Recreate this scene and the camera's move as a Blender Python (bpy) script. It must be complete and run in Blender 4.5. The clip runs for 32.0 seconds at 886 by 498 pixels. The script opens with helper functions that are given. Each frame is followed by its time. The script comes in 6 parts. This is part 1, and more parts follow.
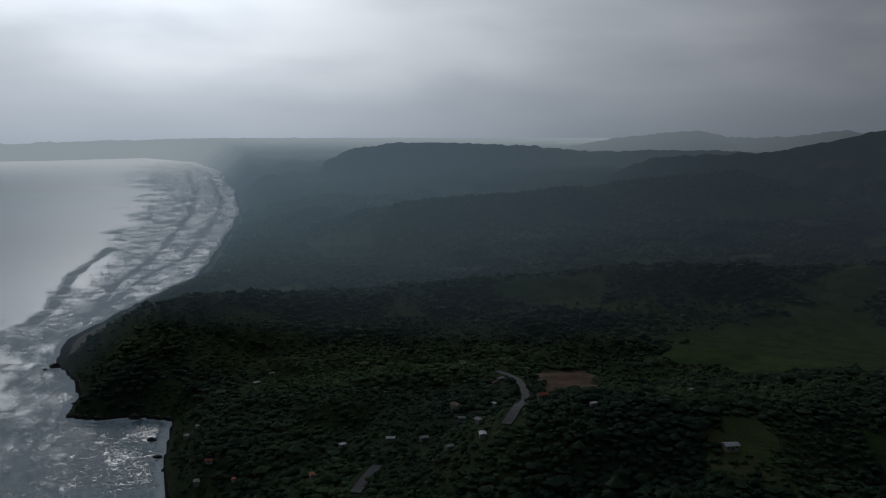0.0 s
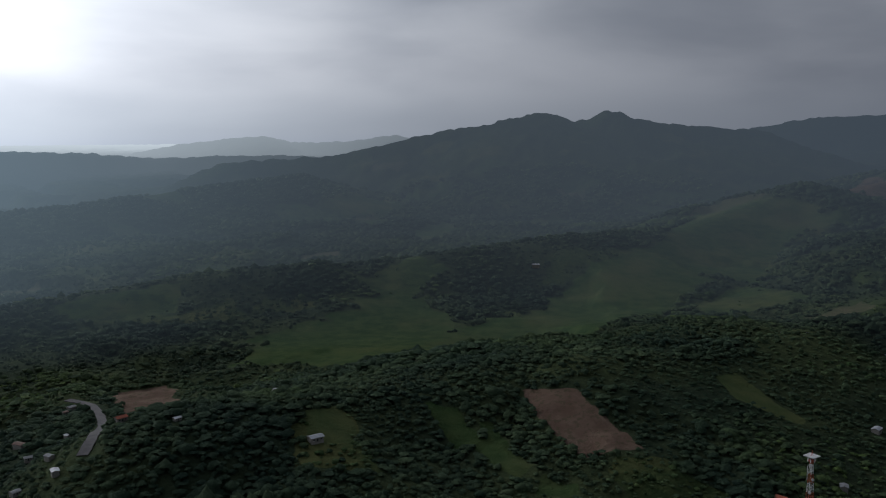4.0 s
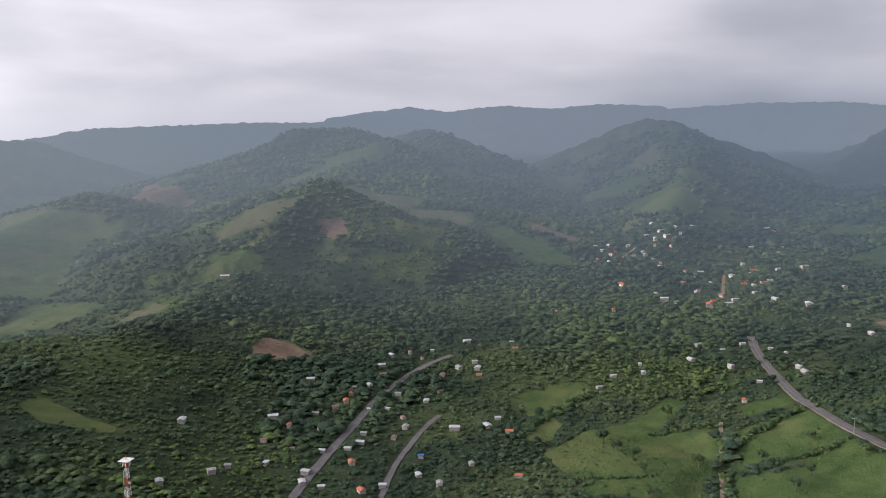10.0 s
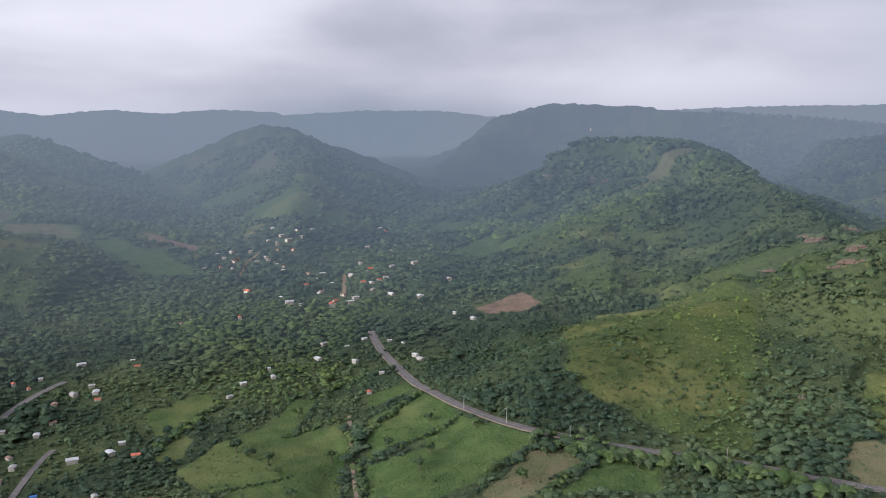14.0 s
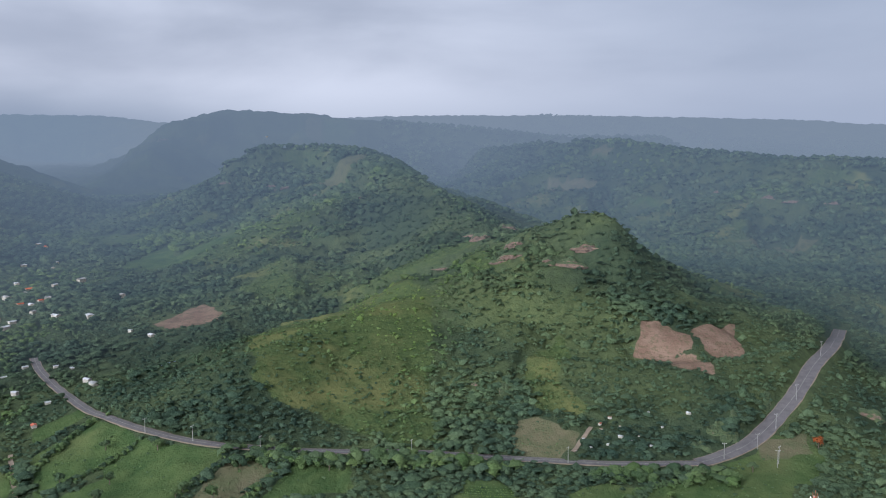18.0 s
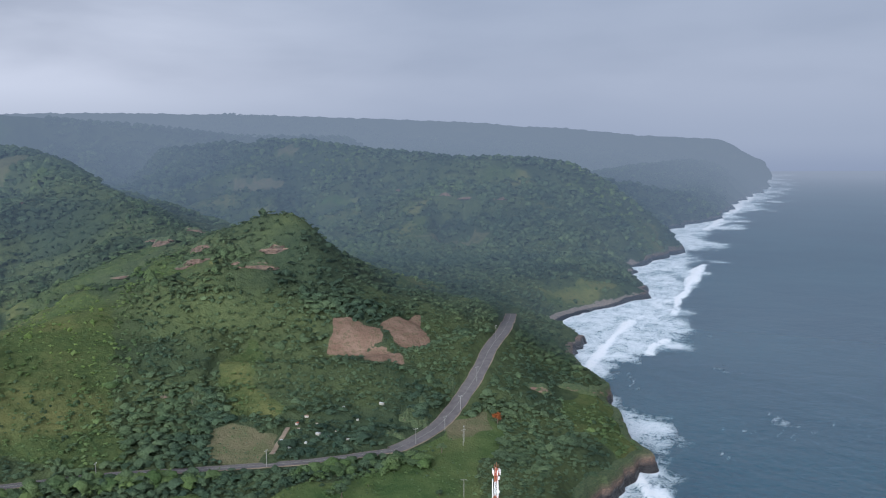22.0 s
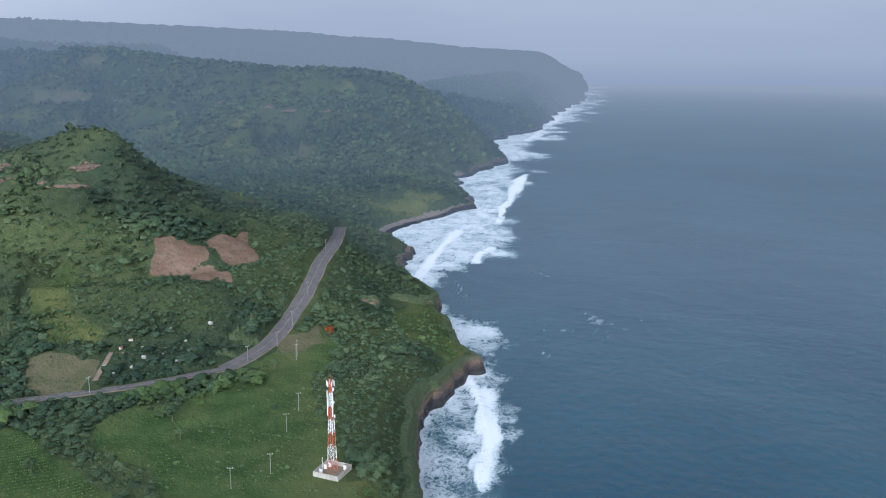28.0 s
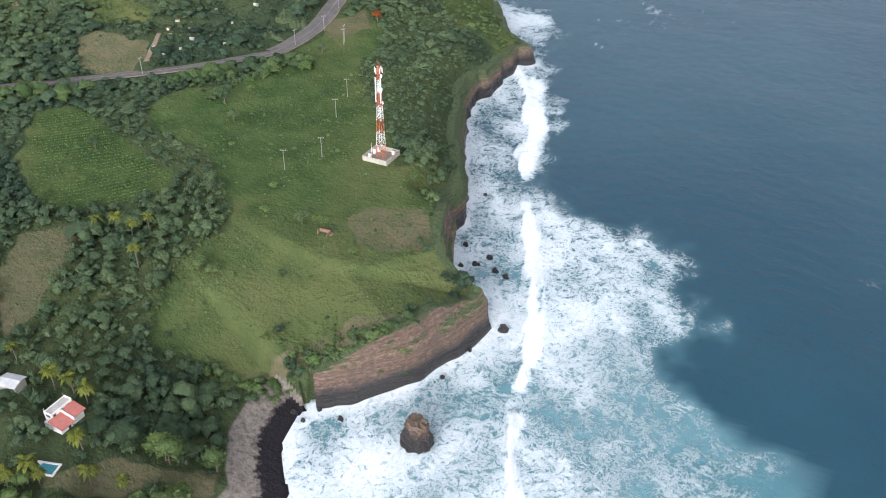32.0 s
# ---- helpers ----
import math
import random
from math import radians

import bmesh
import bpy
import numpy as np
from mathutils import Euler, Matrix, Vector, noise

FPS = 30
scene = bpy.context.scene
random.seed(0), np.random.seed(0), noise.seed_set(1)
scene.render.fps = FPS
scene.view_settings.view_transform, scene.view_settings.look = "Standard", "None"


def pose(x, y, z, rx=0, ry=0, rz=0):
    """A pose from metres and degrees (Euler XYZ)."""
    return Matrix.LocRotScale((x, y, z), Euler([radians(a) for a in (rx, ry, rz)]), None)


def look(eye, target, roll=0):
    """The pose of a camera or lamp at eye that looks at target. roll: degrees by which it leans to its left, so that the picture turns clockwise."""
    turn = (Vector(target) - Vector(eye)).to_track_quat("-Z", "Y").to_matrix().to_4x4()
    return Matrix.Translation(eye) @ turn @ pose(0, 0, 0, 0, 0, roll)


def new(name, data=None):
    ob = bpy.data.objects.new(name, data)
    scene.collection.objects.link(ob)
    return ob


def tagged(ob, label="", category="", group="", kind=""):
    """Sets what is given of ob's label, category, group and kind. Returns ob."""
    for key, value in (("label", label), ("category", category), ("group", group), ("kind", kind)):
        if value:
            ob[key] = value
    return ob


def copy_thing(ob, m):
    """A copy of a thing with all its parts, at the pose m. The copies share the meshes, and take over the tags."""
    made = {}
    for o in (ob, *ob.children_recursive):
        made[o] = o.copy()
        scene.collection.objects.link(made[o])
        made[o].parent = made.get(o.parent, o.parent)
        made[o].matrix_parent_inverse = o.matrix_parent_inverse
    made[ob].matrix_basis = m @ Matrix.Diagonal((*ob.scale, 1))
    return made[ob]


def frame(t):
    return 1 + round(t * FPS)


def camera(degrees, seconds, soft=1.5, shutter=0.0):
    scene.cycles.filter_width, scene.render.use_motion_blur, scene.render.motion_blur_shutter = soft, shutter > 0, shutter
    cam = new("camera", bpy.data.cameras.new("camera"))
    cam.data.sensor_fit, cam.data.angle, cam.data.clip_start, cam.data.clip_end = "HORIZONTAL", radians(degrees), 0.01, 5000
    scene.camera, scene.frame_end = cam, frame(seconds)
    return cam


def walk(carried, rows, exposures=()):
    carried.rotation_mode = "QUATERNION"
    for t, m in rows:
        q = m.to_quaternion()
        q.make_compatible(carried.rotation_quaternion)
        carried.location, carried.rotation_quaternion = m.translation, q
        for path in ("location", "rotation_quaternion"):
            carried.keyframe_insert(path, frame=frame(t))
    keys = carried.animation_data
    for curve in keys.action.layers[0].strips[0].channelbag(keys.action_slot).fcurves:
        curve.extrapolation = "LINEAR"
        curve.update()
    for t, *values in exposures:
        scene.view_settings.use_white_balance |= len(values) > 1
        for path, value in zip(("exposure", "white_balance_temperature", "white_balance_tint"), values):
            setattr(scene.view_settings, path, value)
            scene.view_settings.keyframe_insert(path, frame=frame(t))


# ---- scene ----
cam = camera(54.54, 32.0, soft=1.1)
HEIGHT = 175
PATH = [
    (0.0, pose(0, 0, HEIGHT, 81.76, 0.09, 12.57)),
    (0.5, pose(0, 0, HEIGHT, 81.80, 0.17, 9.08)),
    (1.0, pose(0, 0, HEIGHT, 81.83, 0.19, 5.63)),
    (1.5, pose(0, 0, HEIGHT, 81.80, 0.01, 2.22)),
    (2.0, pose(0, 0, HEIGHT, 81.93, 0.26, -1.27)),
    (2.5, pose(0, 0, HEIGHT, 81.94, 0.18, -4.76)),
    (4.5, pose(0, 0, HEIGHT, 82.13, 0.32, -19.20)),
    (5.0, pose(0, 0, HEIGHT, 82.21, 0.37, -22.88)),
    (5.5, pose(0, 0, HEIGHT, 82.24, 0.40, -26.64)),
    (6.0, pose(0, 0, HEIGHT, 82.24, 0.39, -30.37)),
    (6.5, pose(0, 0, HEIGHT, 82.25, 0.39, -34.15)),
    (7.0, pose(0, 0, HEIGHT, 82.25, 0.41, -37.93)),
    (7.5, pose(0, 0, HEIGHT, 82.26, 0.40, -41.73)),
    (8.0, pose(0, 0, HEIGHT, 82.29, 0.42, -45.55)),
    (8.5, pose(0, 0, HEIGHT, 82.33, 0.43, -49.36)),
    (9.0, pose(0, 0, HEIGHT, 82.38, 0.46, -53.19)),
    (9.5, pose(0, 0, HEIGHT, 82.44, 0.52, -57.02)),
    (10.0, pose(0, 0, HEIGHT, 82.48, 0.47, -60.81)),
    (10.5, pose(0, 0, HEIGHT, 82.49, 0.49, -64.62)),
    (11.0, pose(0, 0, HEIGHT, 82.48, 0.46, -68.38)),
    (11.5, pose(0, 0, HEIGHT, 82.51, 0.49, -72.10)),
    (12.0, pose(0, 0, HEIGHT, 82.53, 0.48, -75.24)),
    (12.5, pose(0, 0, HEIGHT, 82.54, 0.44, -78.10)),
    (13.0, pose(0, 0, HEIGHT, 82.56, 0.48, -80.97)),
    (13.5, pose(0, 0, HEIGHT, 82.62, 0.46, -83.43)),
    (15.5, pose(0, 0, HEIGHT, 82.79, 0.40, -93.09)),
    (16.0, pose(0, 0, HEIGHT, 82.84, 0.38, -95.74)),
    (16.5, pose(0, 0, HEIGHT, 82.87, 0.37, -98.43)),
    (17.0, pose(0, 0, HEIGHT, 82.91, 0.37, -101.19)),
    (17.5, pose(0, 0, HEIGHT, 82.97, 0.36, -104.17)),
    (18.0, pose(0, 0, HEIGHT, 82.99, 0.36, -106.90)),
    (18.5, pose(0, 0, HEIGHT, 82.98, 0.37, -109.76)),
    (19.0, pose(0, 0, HEIGHT, 82.95, 0.35, -112.61)),
    (19.5, pose(0, 0, HEIGHT, 82.93, 0.36, -115.16)),
    (20.0, pose(0, 0, HEIGHT, 82.91, 0.30, -117.79)),
    (20.5, pose(0, 0, HEIGHT, 82.92, 0.26, -120.20)),
    (21.0, pose(0, 0, HEIGHT, 82.91, 0.19, -122.57)),
    (21.5, pose(0, 0, HEIGHT, 82.90, 0.17, -125.01)),
    (22.0, pose(0, 0, HEIGHT, 82.90, 0.17, -127.48)),
    (22.5, pose(0, 0, HEIGHT, 82.89, 0.07, -129.98)),
    (23.0, pose(0, 0, HEIGHT, 82.89, 0.07, -132.51)),
    (23.5, pose(0, 0, HEIGHT, 82.89, 0.08, -135.04)),
    (24.0, pose(0, 0, HEIGHT, 82.92, 0.10, -137.60)),
    (24.5, pose(0, 0, HEIGHT, 82.88, 0.09, -140.13)),
    (26.5, pose(0, 0, HEIGHT, 82.80, -0.15, -140.67)),
    (27.0, pose(0, 0, HEIGHT, 81.71, -0.14, -140.10)),
    (27.5, pose(0, 0, HEIGHT, 79.49, -0.13, -139.52)),
    (28.0, pose(0, 0, HEIGHT, 77.14, -0.35, -138.91)),
    (28.5, pose(0, 0, HEIGHT, 74.39, -0.34, -138.40)),
    (29.0, pose(0, 0, HEIGHT, 71.77, -0.43, -137.89)),
    (29.5, pose(0, 0, HEIGHT, 69.19, -0.42, -137.44)),
    (30.0, pose(0, 0, HEIGHT, 66.62, -0.47, -136.98)),
    (30.5, pose(0, 0, HEIGHT, 64.13, -0.49, -136.58)),
    (31.0, pose(0, 0, HEIGHT, 61.63, -0.49, -136.17)),
    (31.5, pose(0, 0, HEIGHT, 59.15, -0.52, -135.77)),
    (32.0, pose(0, 0, HEIGHT, 56.61, -0.51, -135.44)),
]
EXPOSURES = [(0.0, -3.7, 6300, 10), (1.5, -3.6, 6300, 10), (3.5, -2.8, 6400, 12), (5.0, -2.12, 6400, 13), (7.0, -1.45, 6700, 16), (9.0, -0.75, 7000, 19),
             (12.0, -0.45, 7250, 19), (13.5, -0.42, 7000, 19), (16.0, -0.48, 6350, 16), (20.0, -0.52, 6300, 14), (24.5, -0.67, 6250, 13), (27.0, -0.67, 6050, 12), (28.2, -0.42, 6050, 12), (29.0, -0.1, 6200, 13), (30.0, -0.08, 6350, 13), (32.0, -0.15, 6850, 14)]
walk(cam, PATH, EXPOSURES)

# ---- sky and sun: an overcast afternoon, the sun low behind cloud over the western sea ----
SUN_AZ, SUN_EL = radians(-32), radians(21)
sun_dir = Vector((math.sin(SUN_AZ) * math.cos(SUN_EL), math.cos(SUN_AZ) * math.cos(SUN_EL), math.sin(SUN_EL)))
sun = new("sun", bpy.data.lights.new("sun", "SUN"))
sun.data.energy, sun.data.angle, sun.data.color = 1.1, radians(10), (1.0, 0.95, 0.88)
sun.matrix_world = look(sun_dir * 3000, (0, 0, 0))


class Nodes:
    """Short hand for building a node tree."""

    def __init__(self, tree):
        self.tree = tree
        tree.nodes.clear()

    def add(self, kind, inputs=None, **settings):
        node = self.tree.nodes.new(kind)
        for key, value in settings.items():
            setattr(node, key, value)
        for key, value in (inputs or {}).items():
            if isinstance(value, bpy.types.NodeSocket):
                self.tree.links.new(value, node.inputs[key])
            else:
                node.inputs[key].default_value = value
        return node

    def math(self, op, a, b=0.0, c=0.0, clamp=False):
        return self.add("ShaderNodeMath", {0: a, 1: b, 2: c}, operation=op, use_clamp=clamp).outputs[0]

    def vec(self, op, a, b=(0, 0, 0)):
        node = self.add("ShaderNodeVectorMath", {0: a, 1: b}, operation=op)
        return node.outputs["Value"] if op in ("LENGTH", "DOT_PRODUCT", "DISTANCE") else node.outputs[0]

    def noise(self, scale, detail=3.0, rough=0.55, vector=None, distortion=0.0):
        ins = {"Scale": scale, "Detail": detail, "Roughness": rough, "Distortion": distortion}
        if vector is not None:
            ins["Vector"] = vector
        return self.add("ShaderNodeTexNoise", ins).outputs["Fac"]

    def ramp(self, fac, lo, hi, to_lo=0.0, to_hi=1.0, smooth=True):
        return self.add("ShaderNodeMapRange", {"Value": fac, "From Min": lo, "From Max": hi, "To Min": to_lo, "To Max": to_hi},
                        interpolation_type="SMOOTHSTEP" if smooth else "LINEAR").outputs[0]

    def mix(self, fac, a, b, blend="MIX"):
        node = self.add("ShaderNodeMix", {"Factor": fac}, data_type="RGBA", blend_type=blend)
        for sock, value in ((node.inputs[6], a), (node.inputs[7], b)):
            if isinstance(value, bpy.types.NodeSocket):
                self.tree.links.new(value, sock)
            else:
                sock.default_value = (*value, 1.0)[:4]
        return node.outputs[2]

    def attr(self, name):
        return self.add("ShaderNodeAttribute", attribute_name=name).outputs["Fac"]

    def position(self):
        return self.add("ShaderNodeNewGeometry").outputs["Position"]

    def island(self):
        return self.add("ShaderNodeNewGeometry").outputs["Random Per Island"]


world = bpy.data.worlds.new("world")
scene.world = world
world.use_nodes = True
n = Nodes(world.node_tree)
way = n.add("ShaderNodeTexCoord").outputs["Generated"]
split = n.add("ShaderNodeSeparateXYZ", {0: way})
up = n.math("MAXIMUM", split.outputs[2], 0.0)
above = n.add("ShaderNodeCombineXYZ", {0: split.outputs[0], 1: split.outputs[1], 2: up}).outputs[0]
sky = n.add("ShaderNodeTexSky", {"Vector": above}, sky_type="NISHITA", sun_disc=False, sun_elevation=SUN_EL, sun_rotation=SUN_AZ,
            air_density=1.5, dust_density=4.0, ozone_density=1.0).outputs[0]
blue = n.mix(1.0, sky, (0.06, 0.06, 0.06), "MULTIPLY")
toward = n.vec("DOT_PRODUCT", n.vec("NORMALIZE", above), tuple(sun_dir))
facing = n.math("MAXIMUM", n.math("MULTIPLY_ADD", toward, 0.5, 0.5), 0.0)
glow = n.math("ADD", n.math("MULTIPLY", n.math("POWER", facing, 13.0), 0.9), n.math("MULTIPLY", n.math("POWER", facing, 3.0), 0.11))
glow = n.math("ADD", glow, n.math("MULTIPLY", n.math("POWER", facing, 150.0), 3.2))
# layers of stratus, stretched along the horizon, with darker bellies
flat = n.vec("MULTIPLY", above, (1.0, 1.0, 3.6))
streaks = n.noise(2.6, 5.0, 0.5, flat, 0.2)
banks = n.noise(1.7, 3.0, 0.45, n.vec("ADD", flat, (3.1, 1.7, 0.4)), 0.2)
cloud = n.math("ADD", n.math("MULTIPLY", streaks, 0.5), n.math("MULTIPLY", banks, 0.75))
tone = n.mix(n.ramp(cloud, 0.46, 0.78), (0.56, 0.58, 0.64), (0.98, 0.97, 1.0))
# towards the horizon the layers melt into pale haze
low = n.ramp(up, 0.0, 0.075, 1.0, 0.0)
tone = n.mix(n.math("MULTIPLY", low, 0.7), tone, (0.60, 0.635, 0.69))
# over the open sea in the south-east the cover is even and blue-grey
bearing = n.math("ARCTAN2", split.outputs[0], split.outputs[1])
tone = n.mix(n.math("MULTIPLY", n.ramp(bearing, 1.7, 2.3), 0.7), tone, (0.50, 0.55, 0.64))
# low rain cloud that hangs over the head of the valley
rain = n.math("MULTIPLY", n.math("MULTIPLY", n.ramp(bearing, 1.12, 1.42), n.ramp(bearing, 1.5, 1.75, 1.0, 0.0)), n.ramp(n.math("ADD", up, n.math("MULTIPLY", banks, 0.05)), 0.03, 0.11, 1.0, 0.0))
tone = n.mix(n.math("MULTIPLY", rain, 0.85), tone, (0.34, 0.40, 0.48))
sunlit = n.vec("ADD", n.vec("MULTIPLY", n.add("ShaderNodeCombineXYZ", {0: glow, 1: glow, 2: glow}).outputs[0], (12.4, 13.2, 13.4)), (1.06, 1.18, 1.34))
tone = n.mix(1.0, tone, sunlit, "MULTIPLY")
tone = n.mix(1.0, tone, n.mix(n.ramp(up, 0.2, 0.85), (1, 1, 1), (0.74, 0.77, 0.82)), "MULTIPLY")
# below the horizon line: the far hazy edge of the sea
tone = n.mix(n.ramp(split.outputs[2], -0.036, 0.004, 1.0, 0.0), tone, n.mix(1.0, tone, (0.80, 0.83, 0.88), "MULTIPLY"))
total = n.mix(0.88, blue, tone)
n.add("ShaderNodeOutputWorld", {0: n.add("ShaderNodeBackground", {0: total, 1: 1.0}).outputs[0]})

# ---- materials ----
def material(name):
    mat = bpy.data.materials.new(name)
    mat.use_nodes = True
    return mat, Nodes(mat.node_tree)


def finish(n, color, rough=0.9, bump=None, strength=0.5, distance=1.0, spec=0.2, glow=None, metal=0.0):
    """Closes a material: a Principled shader, its relief and, if given, haze mixed over it as emission."""
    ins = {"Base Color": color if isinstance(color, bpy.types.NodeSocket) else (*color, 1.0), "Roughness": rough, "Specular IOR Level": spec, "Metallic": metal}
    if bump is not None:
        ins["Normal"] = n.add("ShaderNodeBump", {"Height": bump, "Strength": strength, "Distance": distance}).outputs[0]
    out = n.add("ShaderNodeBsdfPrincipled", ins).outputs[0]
    # glow: amount and tint of the haze that the surface emits
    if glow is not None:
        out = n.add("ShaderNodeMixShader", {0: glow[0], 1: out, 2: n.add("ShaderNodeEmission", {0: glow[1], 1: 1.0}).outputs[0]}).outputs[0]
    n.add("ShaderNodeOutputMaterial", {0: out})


def distance_haze(n, sea=False):
    """Painted haze, emitted by the surface itself, from its own place in the world."""
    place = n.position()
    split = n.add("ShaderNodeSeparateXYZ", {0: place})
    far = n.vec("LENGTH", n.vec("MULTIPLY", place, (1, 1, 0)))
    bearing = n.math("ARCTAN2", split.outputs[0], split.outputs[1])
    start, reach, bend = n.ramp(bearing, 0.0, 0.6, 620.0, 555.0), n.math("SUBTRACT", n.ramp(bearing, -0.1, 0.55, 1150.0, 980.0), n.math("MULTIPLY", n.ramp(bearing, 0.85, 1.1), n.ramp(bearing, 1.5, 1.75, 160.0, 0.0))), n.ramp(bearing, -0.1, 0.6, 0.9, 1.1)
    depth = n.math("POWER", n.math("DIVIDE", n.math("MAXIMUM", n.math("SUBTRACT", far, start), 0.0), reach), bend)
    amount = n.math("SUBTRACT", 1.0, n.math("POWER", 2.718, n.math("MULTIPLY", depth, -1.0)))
    # haze colour by bearing, brightest towards the sun in the west
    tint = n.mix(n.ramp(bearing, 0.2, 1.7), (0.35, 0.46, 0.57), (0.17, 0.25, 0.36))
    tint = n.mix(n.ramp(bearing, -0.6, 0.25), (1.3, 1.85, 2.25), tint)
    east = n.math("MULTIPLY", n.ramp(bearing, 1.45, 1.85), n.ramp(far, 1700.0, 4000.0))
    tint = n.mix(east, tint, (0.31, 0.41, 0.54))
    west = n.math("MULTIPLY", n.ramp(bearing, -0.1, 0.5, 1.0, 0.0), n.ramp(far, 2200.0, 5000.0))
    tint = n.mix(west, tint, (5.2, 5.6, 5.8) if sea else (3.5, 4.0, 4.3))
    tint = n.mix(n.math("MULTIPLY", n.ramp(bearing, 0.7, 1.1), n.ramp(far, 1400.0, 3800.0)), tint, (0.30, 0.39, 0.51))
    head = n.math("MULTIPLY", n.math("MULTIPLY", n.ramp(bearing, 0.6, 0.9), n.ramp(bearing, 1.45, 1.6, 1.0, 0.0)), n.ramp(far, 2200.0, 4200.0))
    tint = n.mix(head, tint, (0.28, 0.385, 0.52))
    # over water the painted haze thickens evenly towards the horizon
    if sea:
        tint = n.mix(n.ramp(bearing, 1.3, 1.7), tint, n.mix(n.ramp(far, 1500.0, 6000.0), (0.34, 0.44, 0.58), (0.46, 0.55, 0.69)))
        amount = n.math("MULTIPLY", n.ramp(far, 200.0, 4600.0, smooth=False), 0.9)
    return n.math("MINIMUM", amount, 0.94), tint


def wood_colors(n, place, tone):
    """Greens of tropical dry forest: mixed stands at two scales and light new growth."""
    stand = n.noise(0.012, 4.0, 0.6, place)
    c = n.mix(n.ramp(stand, 0.35, 0.65), (0.032, 0.048, 0.030), (0.059, 0.078, 0.038))
    c = n.mix(n.ramp(tone, 0.1, 0.95), n.mix(1.0, c, (0.62, 0.68, 0.66), "MULTIPLY"), n.mix(1.0, c, (1.55, 1.4, 1.2), "MULTIPLY"))
    return c


def ground_material(name, glow=False):
    mat, n = material(name)
    place = n.position()
    fine, mid, big = n.noise(0.6, 6.0, 0.65, place), n.noise(0.09, 5.0, 0.6, place), n.noise(0.015, 4.0, 0.55, place)
    grass = n.mix(n.ramp(mid, 0.3, 0.7), (0.036, 0.066, 0.024), (0.070, 0.100, 0.036))
    grass = n.mix(n.math("MULTIPLY", n.ramp(big, 0.45, 0.7), 0.7), grass, (0.115, 0.120, 0.050))
    grass = n.mix(n.math("MULTIPLY", n.ramp(fine, 0.55, 0.8), 0.5), grass, (0.045, 0.075, 0.018))
    wood = wood_colors(n, place, n.noise(0.22, 5.0, 0.65, place))
    soil = n.mix(n.ramp(mid, 0.3, 0.75), (0.135, 0.085, 0.060), (0.205, 0.14, 0.10))
    soil = n.mix(n.math("MULTIPLY", n.ramp(n.noise(0.3, 6.0, 0.7, place), 0.5, 0.62), 0.55), soil, (0.075, 0.075, 0.038))
    dry = n.mix(n.ramp(mid, 0.3, 0.7), (0.125, 0.11, 0.066), (0.085, 0.092, 0.046))
    edge = n.math("MULTIPLY", n.math("SUBTRACT", mid, 0.5), 0.7)
    c = wood
    scrub = n.mix(n.ramp(n.noise(0.25, 5.0, 0.7, place), 0.32, 0.68), (0.036, 0.059, 0.023), (0.070, 0.089, 0.033))
    scrub = n.mix(n.math("MULTIPLY", n.ramp(big, 0.48, 0.66), 0.65), scrub, (0.14, 0.135, 0.052))
    for key, col in (("scrub", scrub), ("grass", grass), ("dry", dry), ("soil", soil)):
        c = n.mix(n.ramp(n.math("ADD", n.attr(key), edge), 0.38, 0.62), c, col)
    level = n.add("ShaderNodeSeparateXYZ", {0: place}).outputs[2]
    gravel = n.mix(n.ramp(fine, 0.3, 0.7), (0.13, 0.115, 0.10), (0.25, 0.21, 0.18))
    sand = n.mix(n.ramp(n.math("ADD", level, fine), 1.5, 1.9), (0.022, 0.020, 0.022), gravel)
    c = n.mix(n.ramp(n.attr("sand"), 0.4, 0.6), c, sand)
    finish(n, c, 0.95, n.math("ADD", n.math("MULTIPLY", mid, 1.5), n.math("MULTIPLY", fine, 1.3)), 0.8, 1.0, 0.02, distance_haze(n) if glow else None)
    return mat


def leaf_material(name, glow=False, shift=(1, 1, 1)):
    mat, n = material(name)
    place = n.position()
    tone = n.math("ADD", n.math("ADD", n.math("MULTIPLY", n.island(), 0.3), n.math("MULTIPLY", n.attr("tone"), 0.45)), n.math("MULTIPLY_ADD", n.noise(1.2, 6.0, 0.75, place), 0.8, -0.2))
    c = wood_colors(n, place, tone)
    fresh = n.math("MULTIPLY", n.attr("fresh"), 1.0)
    c = n.mix(fresh, c, n.mix(n.ramp(tone, 0.1, 0.9), (0.075, 0.115, 0.018), (0.16, 0.19, 0.035)))
    c = n.mix(1.0, c, shift, "MULTIPLY")
    leaf = n.noise(0.9, 6.0, 0.75, place)
    finish(n, c, 0.9, leaf, 0.9, 1.4, 0.04, distance_haze(n) if glow else None)
    return mat


